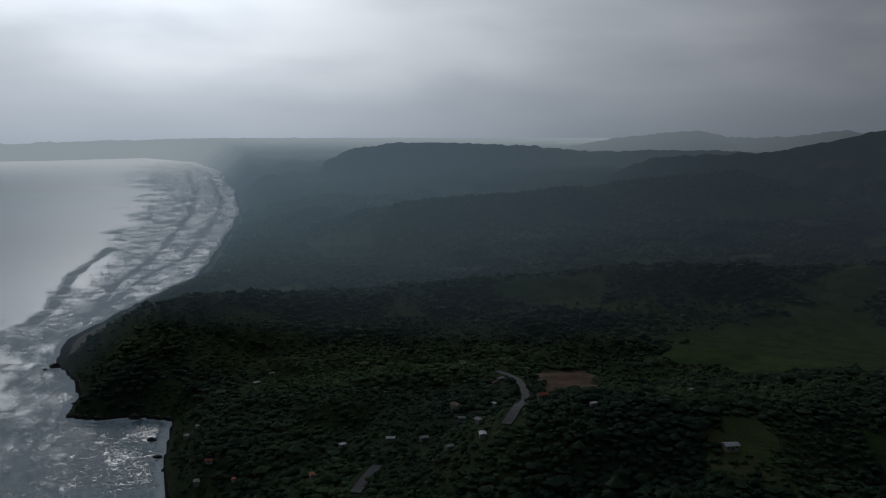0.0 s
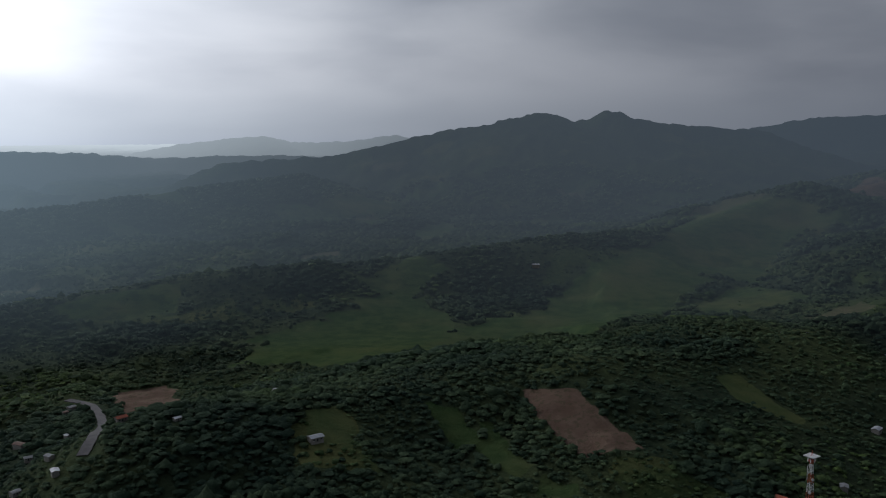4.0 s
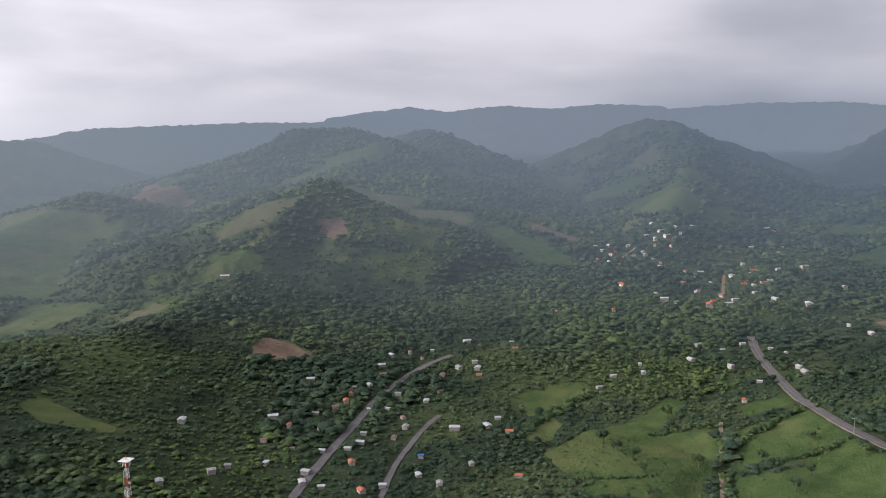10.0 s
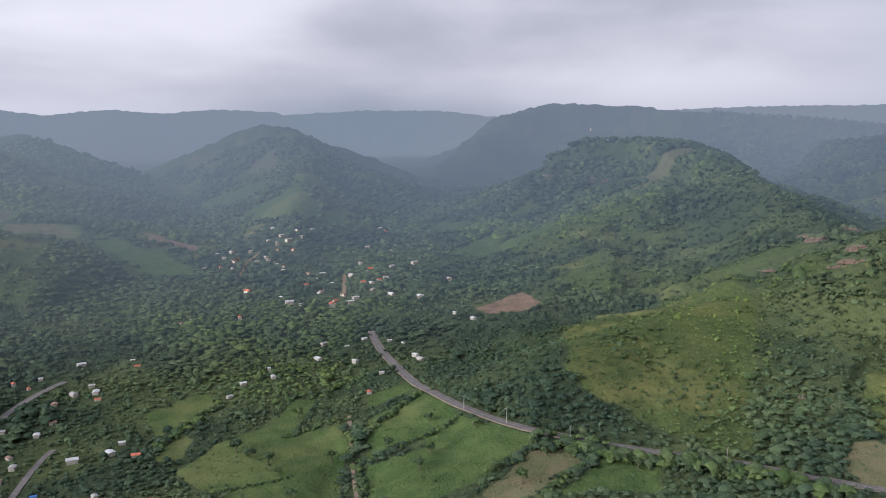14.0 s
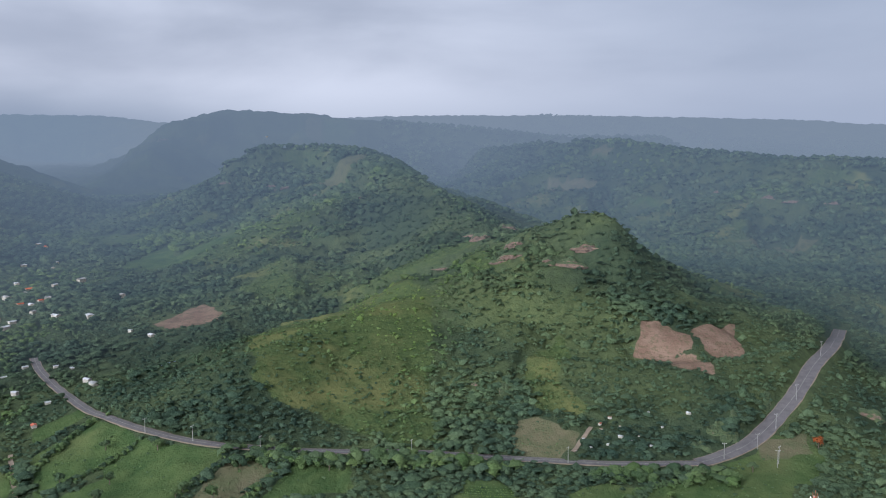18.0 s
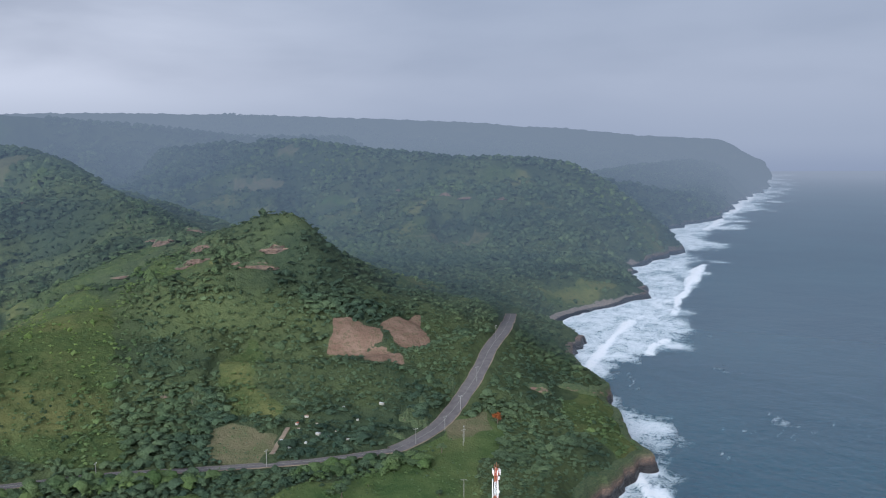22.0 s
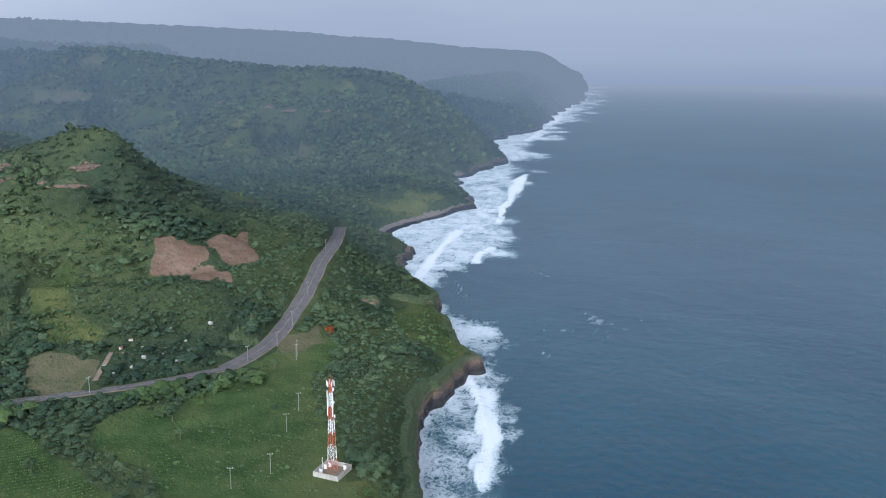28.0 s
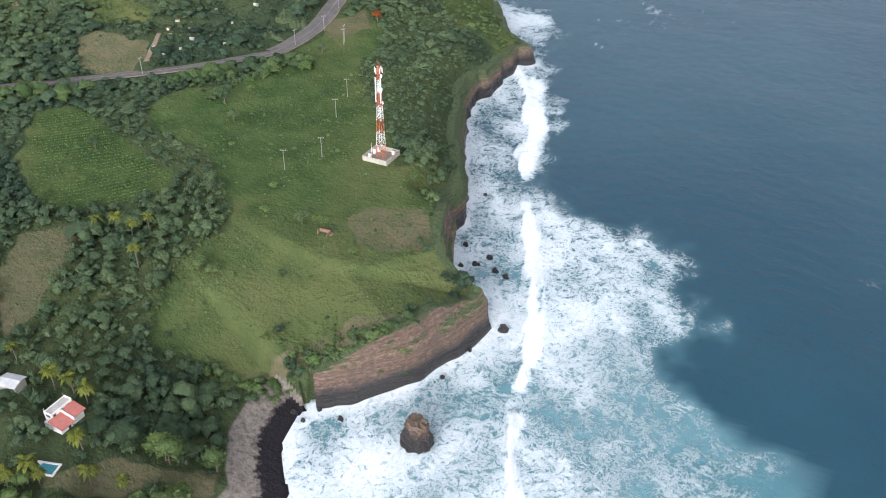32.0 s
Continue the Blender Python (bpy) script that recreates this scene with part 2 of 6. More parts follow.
def rock_material(name, glow=False):
    mat, n = material(name)
    place = n.position()
    warp = n.noise(0.05, 3.0, 0.6, place)
    z = n.add("ShaderNodeSeparateXYZ", {0: place}).outputs[2]
    bed = n.noise(1.0, 3.0, 0.6, n.add("ShaderNodeCombineXYZ", {2: n.math("ADD", n.math("MULTIPLY", z, 0.55), n.math("MULTIPLY", warp, 3.0))}).outputs[0])
    fine = n.noise(0.7, 6.0, 0.7, n.vec("MULTIPLY", place, (1, 1, 2.2)))
    c = n.mix(n.ramp(bed, 0.35, 0.65), (0.15, 0.105, 0.085), (0.27, 0.18, 0.135))
    c = n.mix(n.ramp(fine, 0.35, 0.7), n.mix(1.0, c, (0.5, 0.48, 0.46), "MULTIPLY"), c)
    runnel = n.noise(0.35, 4.0, 0.6, n.vec("MULTIPLY", place, (1.0, 1.0, 0.12)))
    c = n.mix(n.ramp(runnel, 0.45, 0.7, 0.0, 0.6), c, (0.085, 0.068, 0.058))
    level = n.add("ShaderNodeSeparateXYZ", {0: n.add("ShaderNodeNewGeometry").outputs["Normal"]}).outputs[2]
    rooted = n.math("ADD", level, n.math("MULTIPLY_ADD", n.noise(0.10, 5.0, 0.65, place), 1.5, -0.75))
    # the flanks of the cape are overgrown, its point is bare
    off = n.vec("DISTANCE", place, (150.0, -140.0, 10.0))
    rooted = n.math("ADD", rooted, n.math("MULTIPLY", n.math("MULTIPLY", n.ramp(off, 48.0, 85.0), n.math("MULTIPLY", n.ramp(off, 380.0, 560.0, 1.0, 0.35), n.ramp(z, 26.0, 36.0, 1.0, 0.0))), 0.75))
    growth = n.mix(n.ramp(fine, 0.35, 0.65), (0.036, 0.060, 0.026), (0.075, 0.095, 0.040))
    c = n.mix(n.math("MULTIPLY", n.ramp(rooted, 0.36, 0.62), n.ramp(z, 7.0, 12.0)), c, growth)
    wet = n.ramp(n.math("ADD", z, n.math("MULTIPLY", fine, 5.0)), 6.5, 10.5)
    c = n.mix(wet, (0.028, 0.026, 0.026), c)
    finish(n, c, n.ramp(wet, 0.0, 1.0, 0.35, 0.92), n.math("ADD", n.math("MULTIPLY", bed, 2.0), fine), 0.9, 1.2, 0.3, distance_haze(n) if glow else None)
    return mat


def sea_material():
    mat, n = material("sea water")
    place = n.position()
    foam_a = n.attr("foam")
    chop = n.noise(0.16, 6.0, 0.62, n.vec("MULTIPLY", place, (1.0, 1.0, 0.2)), 0.6)
    swell = n.noise(0.022, 3.0, 0.5, place, 0.5)
    patch = n.noise(0.006, 3.0, 0.5, place)
    deep = n.mix(n.ramp(patch, 0.35, 0.65), (0.006, 0.044, 0.068), (0.012, 0.058, 0.082))
    shallow = n.mix(n.ramp(swell, 0.3, 0.7), (0.09, 0.23, 0.26), (0.19, 0.33, 0.36))
    c = n.mix(n.attr("shoal"), deep, shallow)
    warped = n.vec("ADD", place, n.vec("MULTIPLY", n.add("ShaderNodeTexNoise", {"Scale": 0.11, "Detail": 5.0, "Vector": place}).outputs["Color"], (5, 5, 0)))
    threads = [n.math("ABSOLUTE", n.math("MULTIPLY_ADD", n.noise(sc, 5.0, 0.65, warped, 0.8), 2.0, -1.0)) for sc in (0.2, 0.65, 1.9)]
    lace = n.math("ADD", n.math("ADD", n.math("MULTIPLY", n.ramp(threads[0], 0.0, 0.4), 0.35), n.math("MULTIPLY", n.ramp(threads[1], 0.0, 0.4), 0.4)), n.math("MULTIPLY", n.ramp(threads[2], 0.0, 0.4), 0.3))
    streak = n.noise(0.05, 7.0, 0.7, warped)
    gap = n.math("ADD", n.math("MULTIPLY", lace, 0.95), n.math("MULTIPLY_ADD", streak, 1.15, -0.52))
    cover = n.math("SUBTRACT", foam_a, gap)
    foam = n.math("MULTIPLY", n.ramp(cover, -0.16, 0.2), n.ramp(foam_a, 0.02, 0.15))
    c = n.mix(foam, c, n.mix(n.ramp(cover, 0.0, 0.7), (0.44, 0.52, 0.55), (0.68, 0.70, 0.70)))
    rough = n.ramp(foam, 0.0, 1.0, 0.16, 0.85)
    relief = n.math("ADD", n.math("ADD", n.math("MULTIPLY", chop, 0.8), n.math("MULTIPLY", swell, 2.0)), n.math("MULTIPLY", foam, 0.5))
    far = n.vec("LENGTH", n.vec("MULTIPLY", place, (1, 1, 0)))
    # water also emits painted haze, more of it farther out
    finish(n, c, n.math("ADD", rough, n.ramp(far, 250.0, 1500.0, 0.0, 0.26)), relief, n.ramp(far, 250.0, 1500.0, 0.7, 0.12), 1.2, 0.45, distance_haze(n, True))
    return mat


def plain_material(name, a, b=None, scale=1.0, rough=0.8, metal=0.0, spec=0.3, bump=0.2):
    """Two close tones of one surface, mottled by noise at two scales."""
    mat, n = material(name)
    place = n.position()
    spot = n.noise(scale, 5.0, 0.65, place)
    c = n.mix(n.ramp(spot, 0.3, 0.7), a, b or tuple(v * 0.72 for v in a))
    c = n.mix(n.ramp(n.noise(scale * 9, 3.0, 0.6, place), 0.3, 0.7, 0.0, 0.4), c, n.mix(1.0, c, (0.7, 0.68, 0.66), "MULTIPLY"))
    finish(n, c, rough, spot, bump, 0.2, spec, None, metal)
    return mat


# second of each pair: haze painted in as emission, denser with distance
GROUND, GROUND_HAZED = ground_material("pasture and scrub"), ground_material("far hills with painted haze", True)
LEAF, LEAF_HAZED = leaf_material("forest leaves", False, (1.0, 1.17, 1.36)), leaf_material("far leaves with painted haze", True, (0.88, 1.0, 1.12))
ROCK, ROCK_HAZED, SEA = rock_material("layered tuff"), rock_material("tuff with painted haze", True), sea_material()
ASPHALT = plain_material("worn asphalt", (0.125, 0.112, 0.108), (0.085, 0.078, 0.077), 0.25, 0.9)
DIRT = plain_material("dirt track", (0.24, 0.18, 0.13), (0.16, 0.125, 0.09), 0.4, 0.95)
ZINC = plain_material("weathered zinc sheet", (0.50, 0.51, 0.52), (0.34, 0.34, 0.34), 0.5, 0.45, 0.1)
TILE = plain_material("red clay roof", (0.48, 0.13, 0.07), (0.33, 0.10, 0.06), 0.6)
RUST = plain_material("rusty brown roof", (0.24, 0.14, 0.10), (0.16, 0.10, 0.08), 0.5)
GREY = plain_material("old grey fibre roof", (0.34, 0.34, 0.33), (0.22, 0.22, 0.21), 0.5)
WALL = plain_material("lime-washed wall", (0.40, 0.37, 0.32), (0.28, 0.26, 0.22), 0.4)
WHITE = plain_material("white paint", (0.76, 0.75, 0.72), (0.60, 0.59, 0.56), 0.4)
DARK = plain_material("dark opening", (0.03, 0.03, 0.032), (0.02, 0.02, 0.02), 1.0, 0.4)
RED_STEEL = plain_material("red painted steel", (0.50, 0.11, 0.05), (0.38, 0.09, 0.05), 1.5, 0.5)
WHITE_STEEL = plain_material("white painted steel", (0.78, 0.78, 0.76), (0.62, 0.61, 0.58), 1.5, 0.5)
CONCRETE = plain_material("grey concrete", (0.42, 0.40, 0.37), (0.30, 0.29, 0.27), 0.6)
POLE = plain_material("weathered pole", (0.30, 0.29, 0.27), (0.20, 0.19, 0.18), 0.6)
CORAL = plain_material("coral red roof tiles", (0.44, 0.15, 0.12), (0.36, 0.12, 0.10), 0.8)
POOL_WATER = plain_material("pool water", (0.03, 0.22, 0.24), (0.02, 0.17, 0.20), 0.5, 0.1, 0.0, 0.5)
BARK = plain_material("bark", (0.13, 0.10, 0.075), (0.08, 0.06, 0.05), 1.5)
FLAME = leaf_material("flame tree flowers", False, (3.6, 0.85, 0.6))
PALM = leaf_material("palm fronds", False, (1.15, 1.05, 0.8))
PAINT = plain_material("faded road paint", (0.26, 0.25, 0.22), (0.18, 0.17, 0.15), 0.8)
BLUE = plain_material("blue tarpaulin", (0.03, 0.14, 0.42), (0.03, 0.10, 0.30), 0.6, 0.5)


# ---- plan of the land ----
# ridge lines of the land: crest points x, y, z, then the fall of the flanks and the roundness of the crest
RIDGES = {}
RIDGES["peak"] = (0.46, 9, [(969, -246, 140), (841, -260, 123), (745, -263, 111), (651, -256, 103), (594, -264, 117), (560, -271, 101), (550, -282, 100), (539, -290, 97), (534, -294, 92), (522, -315, 80), (528, -362, 67), (512, -401, 53), (482, -420, 42)])
RIDGES["knob"] = (1.15, 5, [(622, -262, 109), (594, -264, 118), (560, -271, 129), (549, -283, 129), (543, -287, 126)])
RIDGES["spur"] = (0.38, 16, [(479, -35, 60), (532, -93, 65), (561, -148, 73), (596, -205, 77), (642, -253, 100)])
RIDGES["mesa"] = (0.5, 28, [(1377, -91, 154), (1374, -131, 174), (1384, -208, 177), (1276, -249, 170), (1121, -255, 155), (968, -249, 140)])
RIDGES["eastridge"] = (0.5, 22, [(1975, -715, 161), (1844, -775, 174), (1497, -806, 181), (1298, -848, 163), (1086, -883, 152), (1033, -944, 153), (972, -1007, 142), (921, -1054, 125), (869, -1059, 64), (831, -1064, 20)])
RIDGES["farcoast"] = (0.5, 40, [(3022, -1326, 280), (2898, -1778, 271), (2821, -2237, 252), (2672, -2702, 238), (2543, -3088, 204), (2466, -3522, 190), (2460, -3768, 142), (2414, -3974, 73)])
RIDGES["midcape"] = (0.45, 25, [(1553, -1697, 96), (1614, -1909, 106), (1679, -2241, 117), (1688, -2480, 107), (1668, -2613, 72), (1644, -2652, 27)])
RIDGES["nearcape"] = (0.5, 20, [(1123, -1276, 111), (1198, -1475, 85), (1199, -1601, 54), (1180, -1664, 39), (1174, -1692, 14)])
RIDGES["farmesa"] = (0.5, 40, [(2200, 43, 189), (2300, -9, 241), (2396, -133, 273), (2390, -216, 266), (2377, -331, 262), (2355, -461, 246), (2374, -606, 235), (2357, -834, 219), (2285, -1015, 194), (2237, -1325, 192)])
RIDGES["horizon_east"] = (0.2, 80, [(3528, -714, 287), (3533, -1099, 296), (3442, -1611, 294), (3224, -2194, 279), (3010, -2480, 265)])
RIDGES["valleyspur"] = (0.52, 14, [(1862, 580, 198), (1780, 505, 210), (1666, 427, 201), (1482, 340, 159), (1245, 299, 119), (1086, 273, 89), (969, 247, 67)])
RIDGES["massif"] = (0.42, 16, [(1638, 963, 195), (1476, 940, 171), (1303, 928, 191), (1250, 999, 189), (1155, 1033, 150), (1064, 1057, 110), (901, 1005, 97)])
RIDGES["massif_front"] = (0.34, 14, [(1303, 928, 189), (1156, 790, 143), (968, 709, 117), (822, 654, 89), (666, 575, 67), (541, 520, 53), (444, 475, 49), (350, 437, 53), (252, 409, 56), (183, 389, 64)])
RIDGES["nearcrest"] = (0.3, 18, [(319, 460, 55), (232, 432, 56), (163, 409, 60), (69, 389, 56), (28, 369, 61), (-14, 350, 65)])
RIDGES["second"] = (0.34, 18, [(971, 938, 63), (904, 1002, 88), (777, 979, 102), (655, 945, 77), (540, 901, 59), (388, 867, 61), (243, 846, 52), (134, 839, 42), (39, 829, 43)])
RIDGES["second_west"] = (0.42, 18, [(107, 823, 50), (-10, 800, 47), (-111, 772, 38), (-195, 724, 35), (-241, 678, 37), (-327, 596, 46), (-349, 549, 45), (-361, 522, 34), (-373, 502, 16)])
RIDGES["westhill"] = (0.42, 20, [(-536, 1184, 8), (-516, 1248, 32), (-501, 1307, 43), (-466, 1373, 24), (-407, 1444, 28), (-322, 1516, 30), (-229, 1584, 38), (-74, 1598, 45), (81, 1698, 56), (311, 1874, 81)])
RIDGES["westmesa"] = (0.5, 40, [(-780, 2164, 56), (-749, 2175, 97), (-724, 2236, 117), (-650, 2310, 128), (-487, 2452, 126), (-289, 2584, 113), (-145, 2696, 96), (124, 2697, 102), (316, 2681, 98)])
RIDGES["westfar"] = (0.45, 40, [(-286, 3589, 86), (-59, 3600, 126), (119, 3598, 146), (238, 3592, 155), (377, 3580, 126), (582, 3553, 129), (774, 3516, 155), (840, 3501, 138)])
RIDGES["twin"] = (0.5, 22, [(49, 1999, 104), (272, 1981, 117), (468, 1945, 157), (562, 1919, 180), (657, 1889, 189), (699, 1874, 207), (758, 1851, 214), (813, 1827, 191), (893, 1790, 217), (933, 1769, 200), (1078, 1744, 183), (1246, 1752, 173)])
RIDGES["north"] = (0.45, 40, [(1739, 2444, 178), (1877, 2340, 210), (2116, 2265, 219), (2387, 2132, 231), (2528, 1962, 228), (2778, 1782, 264)])
RIDGES["northright"] = (0.5, 40, [(2912, 2117, 260), (3073, 1875, 297), (3067, 1687, 273), (3035, 1533, 285), (2989, 1399, 288), (3061, 1234, 275), (3125, 1060, 292), (3175, 900, 285), (3197, 819, 240)])
RIDGES["valleyhead"] = (0.3, 60, [(4010, 1249, 278), (4179, 1012, 301), (4245, 685, 318), (4286, 353, 315), (4199, 75, 282), (3996, -180, 286)])
RIDGES["westplain"] = (0.03, 60, [(-3248, 3466, 68), (-2976, 3702, 74), (-2834, 3812, 83), (-2662, 3934, 95), (-2107, 4201, 109), (-1563, 4433, 107), (-674, 4651, 105), (493, 4674, 106)])
RIDGES["massif_spur"] = (0.42, 12, [(1219, 785, 173), (1225, 679, 130), (1199, 576, 101), (1157, 472, 80), (1088, 374, 63)])
RIDGES["farmesa_spur"] = (0.45, 20, [(2150, 38, 183), (1998, 99, 138), (1894, 156, 103), (1787, 218, 78)])
RIDGES["mesa_toe"] = (0.42, 14, [(1328, -70, 132), (1200, -18, 82), (1049, 38, 45), (967, 79, 24)])
RIDGES["massif_rib"] = (0.45, 12, [(783, 590, 129), (793, 542, 107), (791, 489, 88), (772, 423, 58)])
RIDGES["massif_east"] = (0.4, 35, [(1438, 809, 181), (1275, 690, 124), (1170, 566, 88), (1111, 454, 64), (1057, 371, 44)])
RIDGES["massif_shoulder"] = (0.3, 40, [(968, 709, 118), (958, 636, 102), (964, 570, 92), (981, 498, 83), (992, 427, 70)])
RIDGES["massif_body"] = (0.34, 75, [(1265, 806, 162), (1108, 680, 122), (994, 579, 90), (883, 469, 62)])
RIDGES["west_rib"] = (0.35, 14, [(-334, 1204, 64), (-189, 1337, 68), (-34, 1500, 78), (174, 1641, 93)])
# rock scarps below the rim of the table hills: how high, and how far from the crest line
SCARPS = {"mesa": (20, 30), "farmesa": (34, 60), "westmesa": (30, 50), "northright": (30, 60), "eastridge": (12, 45), "massif": (14, 40)}
# the waterline, from the far east to the far west
COAST_EAST = [(2544, -4188), (2584, -4164), (1702, -2707), (1459, -2178), (1166, -1688), (1121, -1498), (1071, -1378), (835, -1098), (813, -1001), (791, -933), (698, -837), (615, -766), (603, -690), (605, -643), (591, -603), (555, -565), (513, -546), (501, -515), (461, -476), (386, -433)]
COAST_MIDDLE = [(364, -409), (319, -375), (285, -359), (283, -357), (278, -328), (267, -291), (243, -263), (223, -239), (200, -217), (187, -199), (174, -183), (162, -167), (158, -166), (150, -166), (144, -168), (144, -174), (141, -161), (141, -145), (143, -128), (147, -116), (154, -106), (154, -99), (149, -90), (141, -84), (132, -80)]
COAST_WEST = [(-211, 349), (-232, 380), (-266, 447), (-294, 447), (-309, 440), (-330, 440), (-347, 479), (-392, 522), (-416, 544), (-452, 609), (-489, 830), (-492, 900), (-602, 1174), (-759, 1558), (-1026, 2089), (-1574, 3072), (-2050, 3758), (-2572, 4171)]

# fields and clearings: what covers them, how soft the edge is, and the outline
FIELDS = []


def field(kind, soft, *outline):
    FIELDS.append((kind, soft, list(outline)))


field("grass", 2, (321, -153), (326, -174), (315, -192), (318, -225), (321, -256), (313, -261), (289, -242), (251, -216), (222, -201), (207, -191), (191, -186), (165, -169), (157, -165), (144, -167), (142, -150), (144, -135), (148, -124), (157, -112), (165, -103), (171, -95), (172, -87), (183, -83), (194, -76), (209, -93), (219, -107), (220, -125), (244, -138), (269, -150), (295, -145), (309, -145))
field("grass", 2, (349, -115), (339, -132), (312, -131), (269, -131), (256, -126), (261, -104), (269, -86), (283, -83), (313, -94))
field("dry", 2, (264, -72), (258, -87), (249, -84), (232, -70), (221, -59), (215, -47), (249, -60))
field("dry", 2, (195, -156), (195, -163), (181, -176), (170, -168), (164, -157), (170, -150), (183, -146))
field("dry", 3, (165, -35), (160, -52), (147, -68), (142, -66), (161, -33))
field("dry", 4, (177, -99), (169, -111), (156, -127), (143, -134), (147, -122), (164, -103))
field("scrub", 3, (199, -164), (209, -195), (201, -199), (179, -178), (189, -171))
field("scrub", 5, (612, -38), (669, -118), (594, -157), (580, -162), (526, -154), (438, -125), (388, -113), (388, -95), (427, -60), (451, -31))
field("scrub", 5, (444, -183), (477, -215), (465, -218), (432, -199), (419, -178))
field("dry", 3, (393, -156), (394, -168), (374, -184), (354, -165), (367, -145))
field("grass", 2, (425, 43), (428, 26), (411, 6), (397, -15), (386, -4), (382, 14), (396, 40))
field("dry", 2, (375, -4), (391, -15), (388, -30), (379, -35), (365, -26))
field("grass", 2, (363, -32), (384, -45), (390, -61), (368, -68), (352, -67))
field("grass", 2, (348, -116), (343, -130), (331, -133), (323, -130), (333, -108))
field("grass", 2, (345, -271), (337, -287), (321, -285), (299, -258), (311, -240), (325, -231), (329, -253))
field("scrub", 4, (349, -355), (357, -400), (333, -411), (331, -414), (277, -333), (297, -323), (320, -330))
field("grass", 5, (928, 51), (995, 16), (982, -25), (1118, -55), (972, -53), (935, -12), (936, 31))
field("grass", 5, (1170, 3), (1216, -33), (1207, -53), (1149, -10))
field("grass", 5, (1248, -661), (1232, -693), (1203, -763), (1191, -761), (1223, -688))
field("dry", 8, (1487, -645), (1440, -692), (1390, -714), (1361, -632))
field("dry", 6, (1495, -744), (1498, -782), (1438, -768))
field("scrub", 8, (645, -624), (653, -707), (637, -744), (617, -670), (620, -616))
field("grass", 2, (464, 206), (503, 184), (482, 171), (459, 171), (442, 182), (429, 188))
field("grass", 2, (422, 186), (434, 175), (425, 166), (401, 162), (398, 174))
field("grass", 2, (387, 160), (422, 148), (443, 129), (484, 124), (487, 115), (461, 110), (432, 114), (435, 86), (402, 79), (353, 73), (350, 125), (369, 128), (363, 136))
field("grass", 2, (437, 75), (472, 49), (430, 27), (414, 36), (398, 66), (414, 72))
field("grass", 2, (391, 66), (397, 40), (421, 23), (416, 12), (396, -16), (386, -5), (361, 14), (352, 29), (354, 61), (387, 66))
field("dry", 2, (355, 12), (391, -18), (388, -30), (365, -24), (351, -14), (351, 11))
field("grass", 2, (355, -24), (387, -48), (378, -69), (370, -70), (356, -61), (350, -24))
field("grass", 2, (476, 82), (505, 58), (482, 54), (455, 75))
field("soil", 3, (694, 25), (748, -12), (704, -28), (677, -20), (674, 15))
field("grass", 4, (973, 61), (1067, 18), (999, 10), (929, 58))
field("grass", 4, (1005, -22), (1081, -63), (975, -54), (959, -28))
field("scrub", 4, (954, 41), (994, 4), (960, -21), (937, -8), (930, 33))
field("grass", 8, (1125, 306), (1148, 288), (1074, 244), (1055, 296))
field("grass", 5, (1126, 244), (1185, 225), (1133, 211), (1079, 227))
field("grass", 4, (829, 390), (850, 318), (824, 309), (802, 371))
field("grass", 4, (859, 428), (891, 418), (896, 355), (818, 396))
field("dry", 4, (919, 561), (949, 515), (928, 483), (845, 505))
field("scrub", 3, (455, 519), (501, 536), (474, 494), (426, 473))
field("dry", 3, (445, 407), (471, 397), (466, 368), (454, 363), (424, 383))
field("soil", 4, (718, 556), (745, 539), (714, 514), (704, 538))
field("scrub", 5, (562, 569), (600, 561), (660, 570), (653, 556), (593, 541), (544, 536))
field("soil", 5, (794, 980), (1061, 1182), (944, 951), (915, 946), (837, 971))
field("soil", 2, (143, 378), (165, 360), (174, 310), (147, 311), (143, 336))
field("grass", 2, (253, 380), (266, 384), (271, 334), (264, 329), (244, 352))
field("grass", 14, (660, 1054), (706, 1019), (724, 937), (761, 864), (702, 861), (598, 804), (498, 689), (492, 752), (336, 608), (234, 509), (236, 617), (124, 500), (70, 574), (22, 573), (28, 670), (92, 701), (159, 770), (185, 777), (193, 652), (280, 702), (355, 768), (505, 870))
field("grass", 2, (113, 353), (121, 353), (124, 316), (117, 310))
field("scrub", 4, (27, 343), (43, 360), (58, 361), (60, 337), (59, 306), (31, 316))
field("grass", 2, (95, 367), (107, 367), (109, 342), (100, 338))
field("grass", 2, (125, 306), (135, 297), (134, 287), (118, 295))
field("scrub", 3, (160, 306), (180, 302), (188, 280), (186, 266), (160, 277), (151, 299))
field("grass", 8, (772, 1410), (850, 1398), (845, 1369), (782, 1387))
field("dry", 6, (111, 1082), (171, 1111), (156, 1056), (112, 1044))
field("soil", 5, (431, 397), (470, 402), (462, 362), (425, 363))
field("grass", 8, (296, 1197), (398, 1380), (391, 1297), (285, 1153))
field("soil", 3, (-61, 549), (-27, 559), (-18, 429), (-44, 433))
field("grass", 8, (-366, 1125), (-378, 1412), (-304, 1431), (-324, 1349), (-346, 1086))
field("dry", 6, (-213, 944), (-169, 955), (-164, 925), (-202, 923))
field("soil", 1.5, (463, -269), (458, -277), (449, -280), (442, -289), (431, -282), (429, -267), (430, -257), (435, -247), (443, -253))
field("soil", 1.5, (448, -292), (466, -336), (449, -327), (428, -317), (421, -310), (423, -295), (429, -289), (439, -292))
field("soil", 1.5, (429, -267), (426, -281), (406, -280), (396, -275), (405, -270), (411, -257))
field("grass", 4, (920, 559), (963, 493), (917, 474), (819, 495))
field("grass", 4, (907, 459), (917, 423), (861, 322), (845, 317), (838, 375), (891, 448))
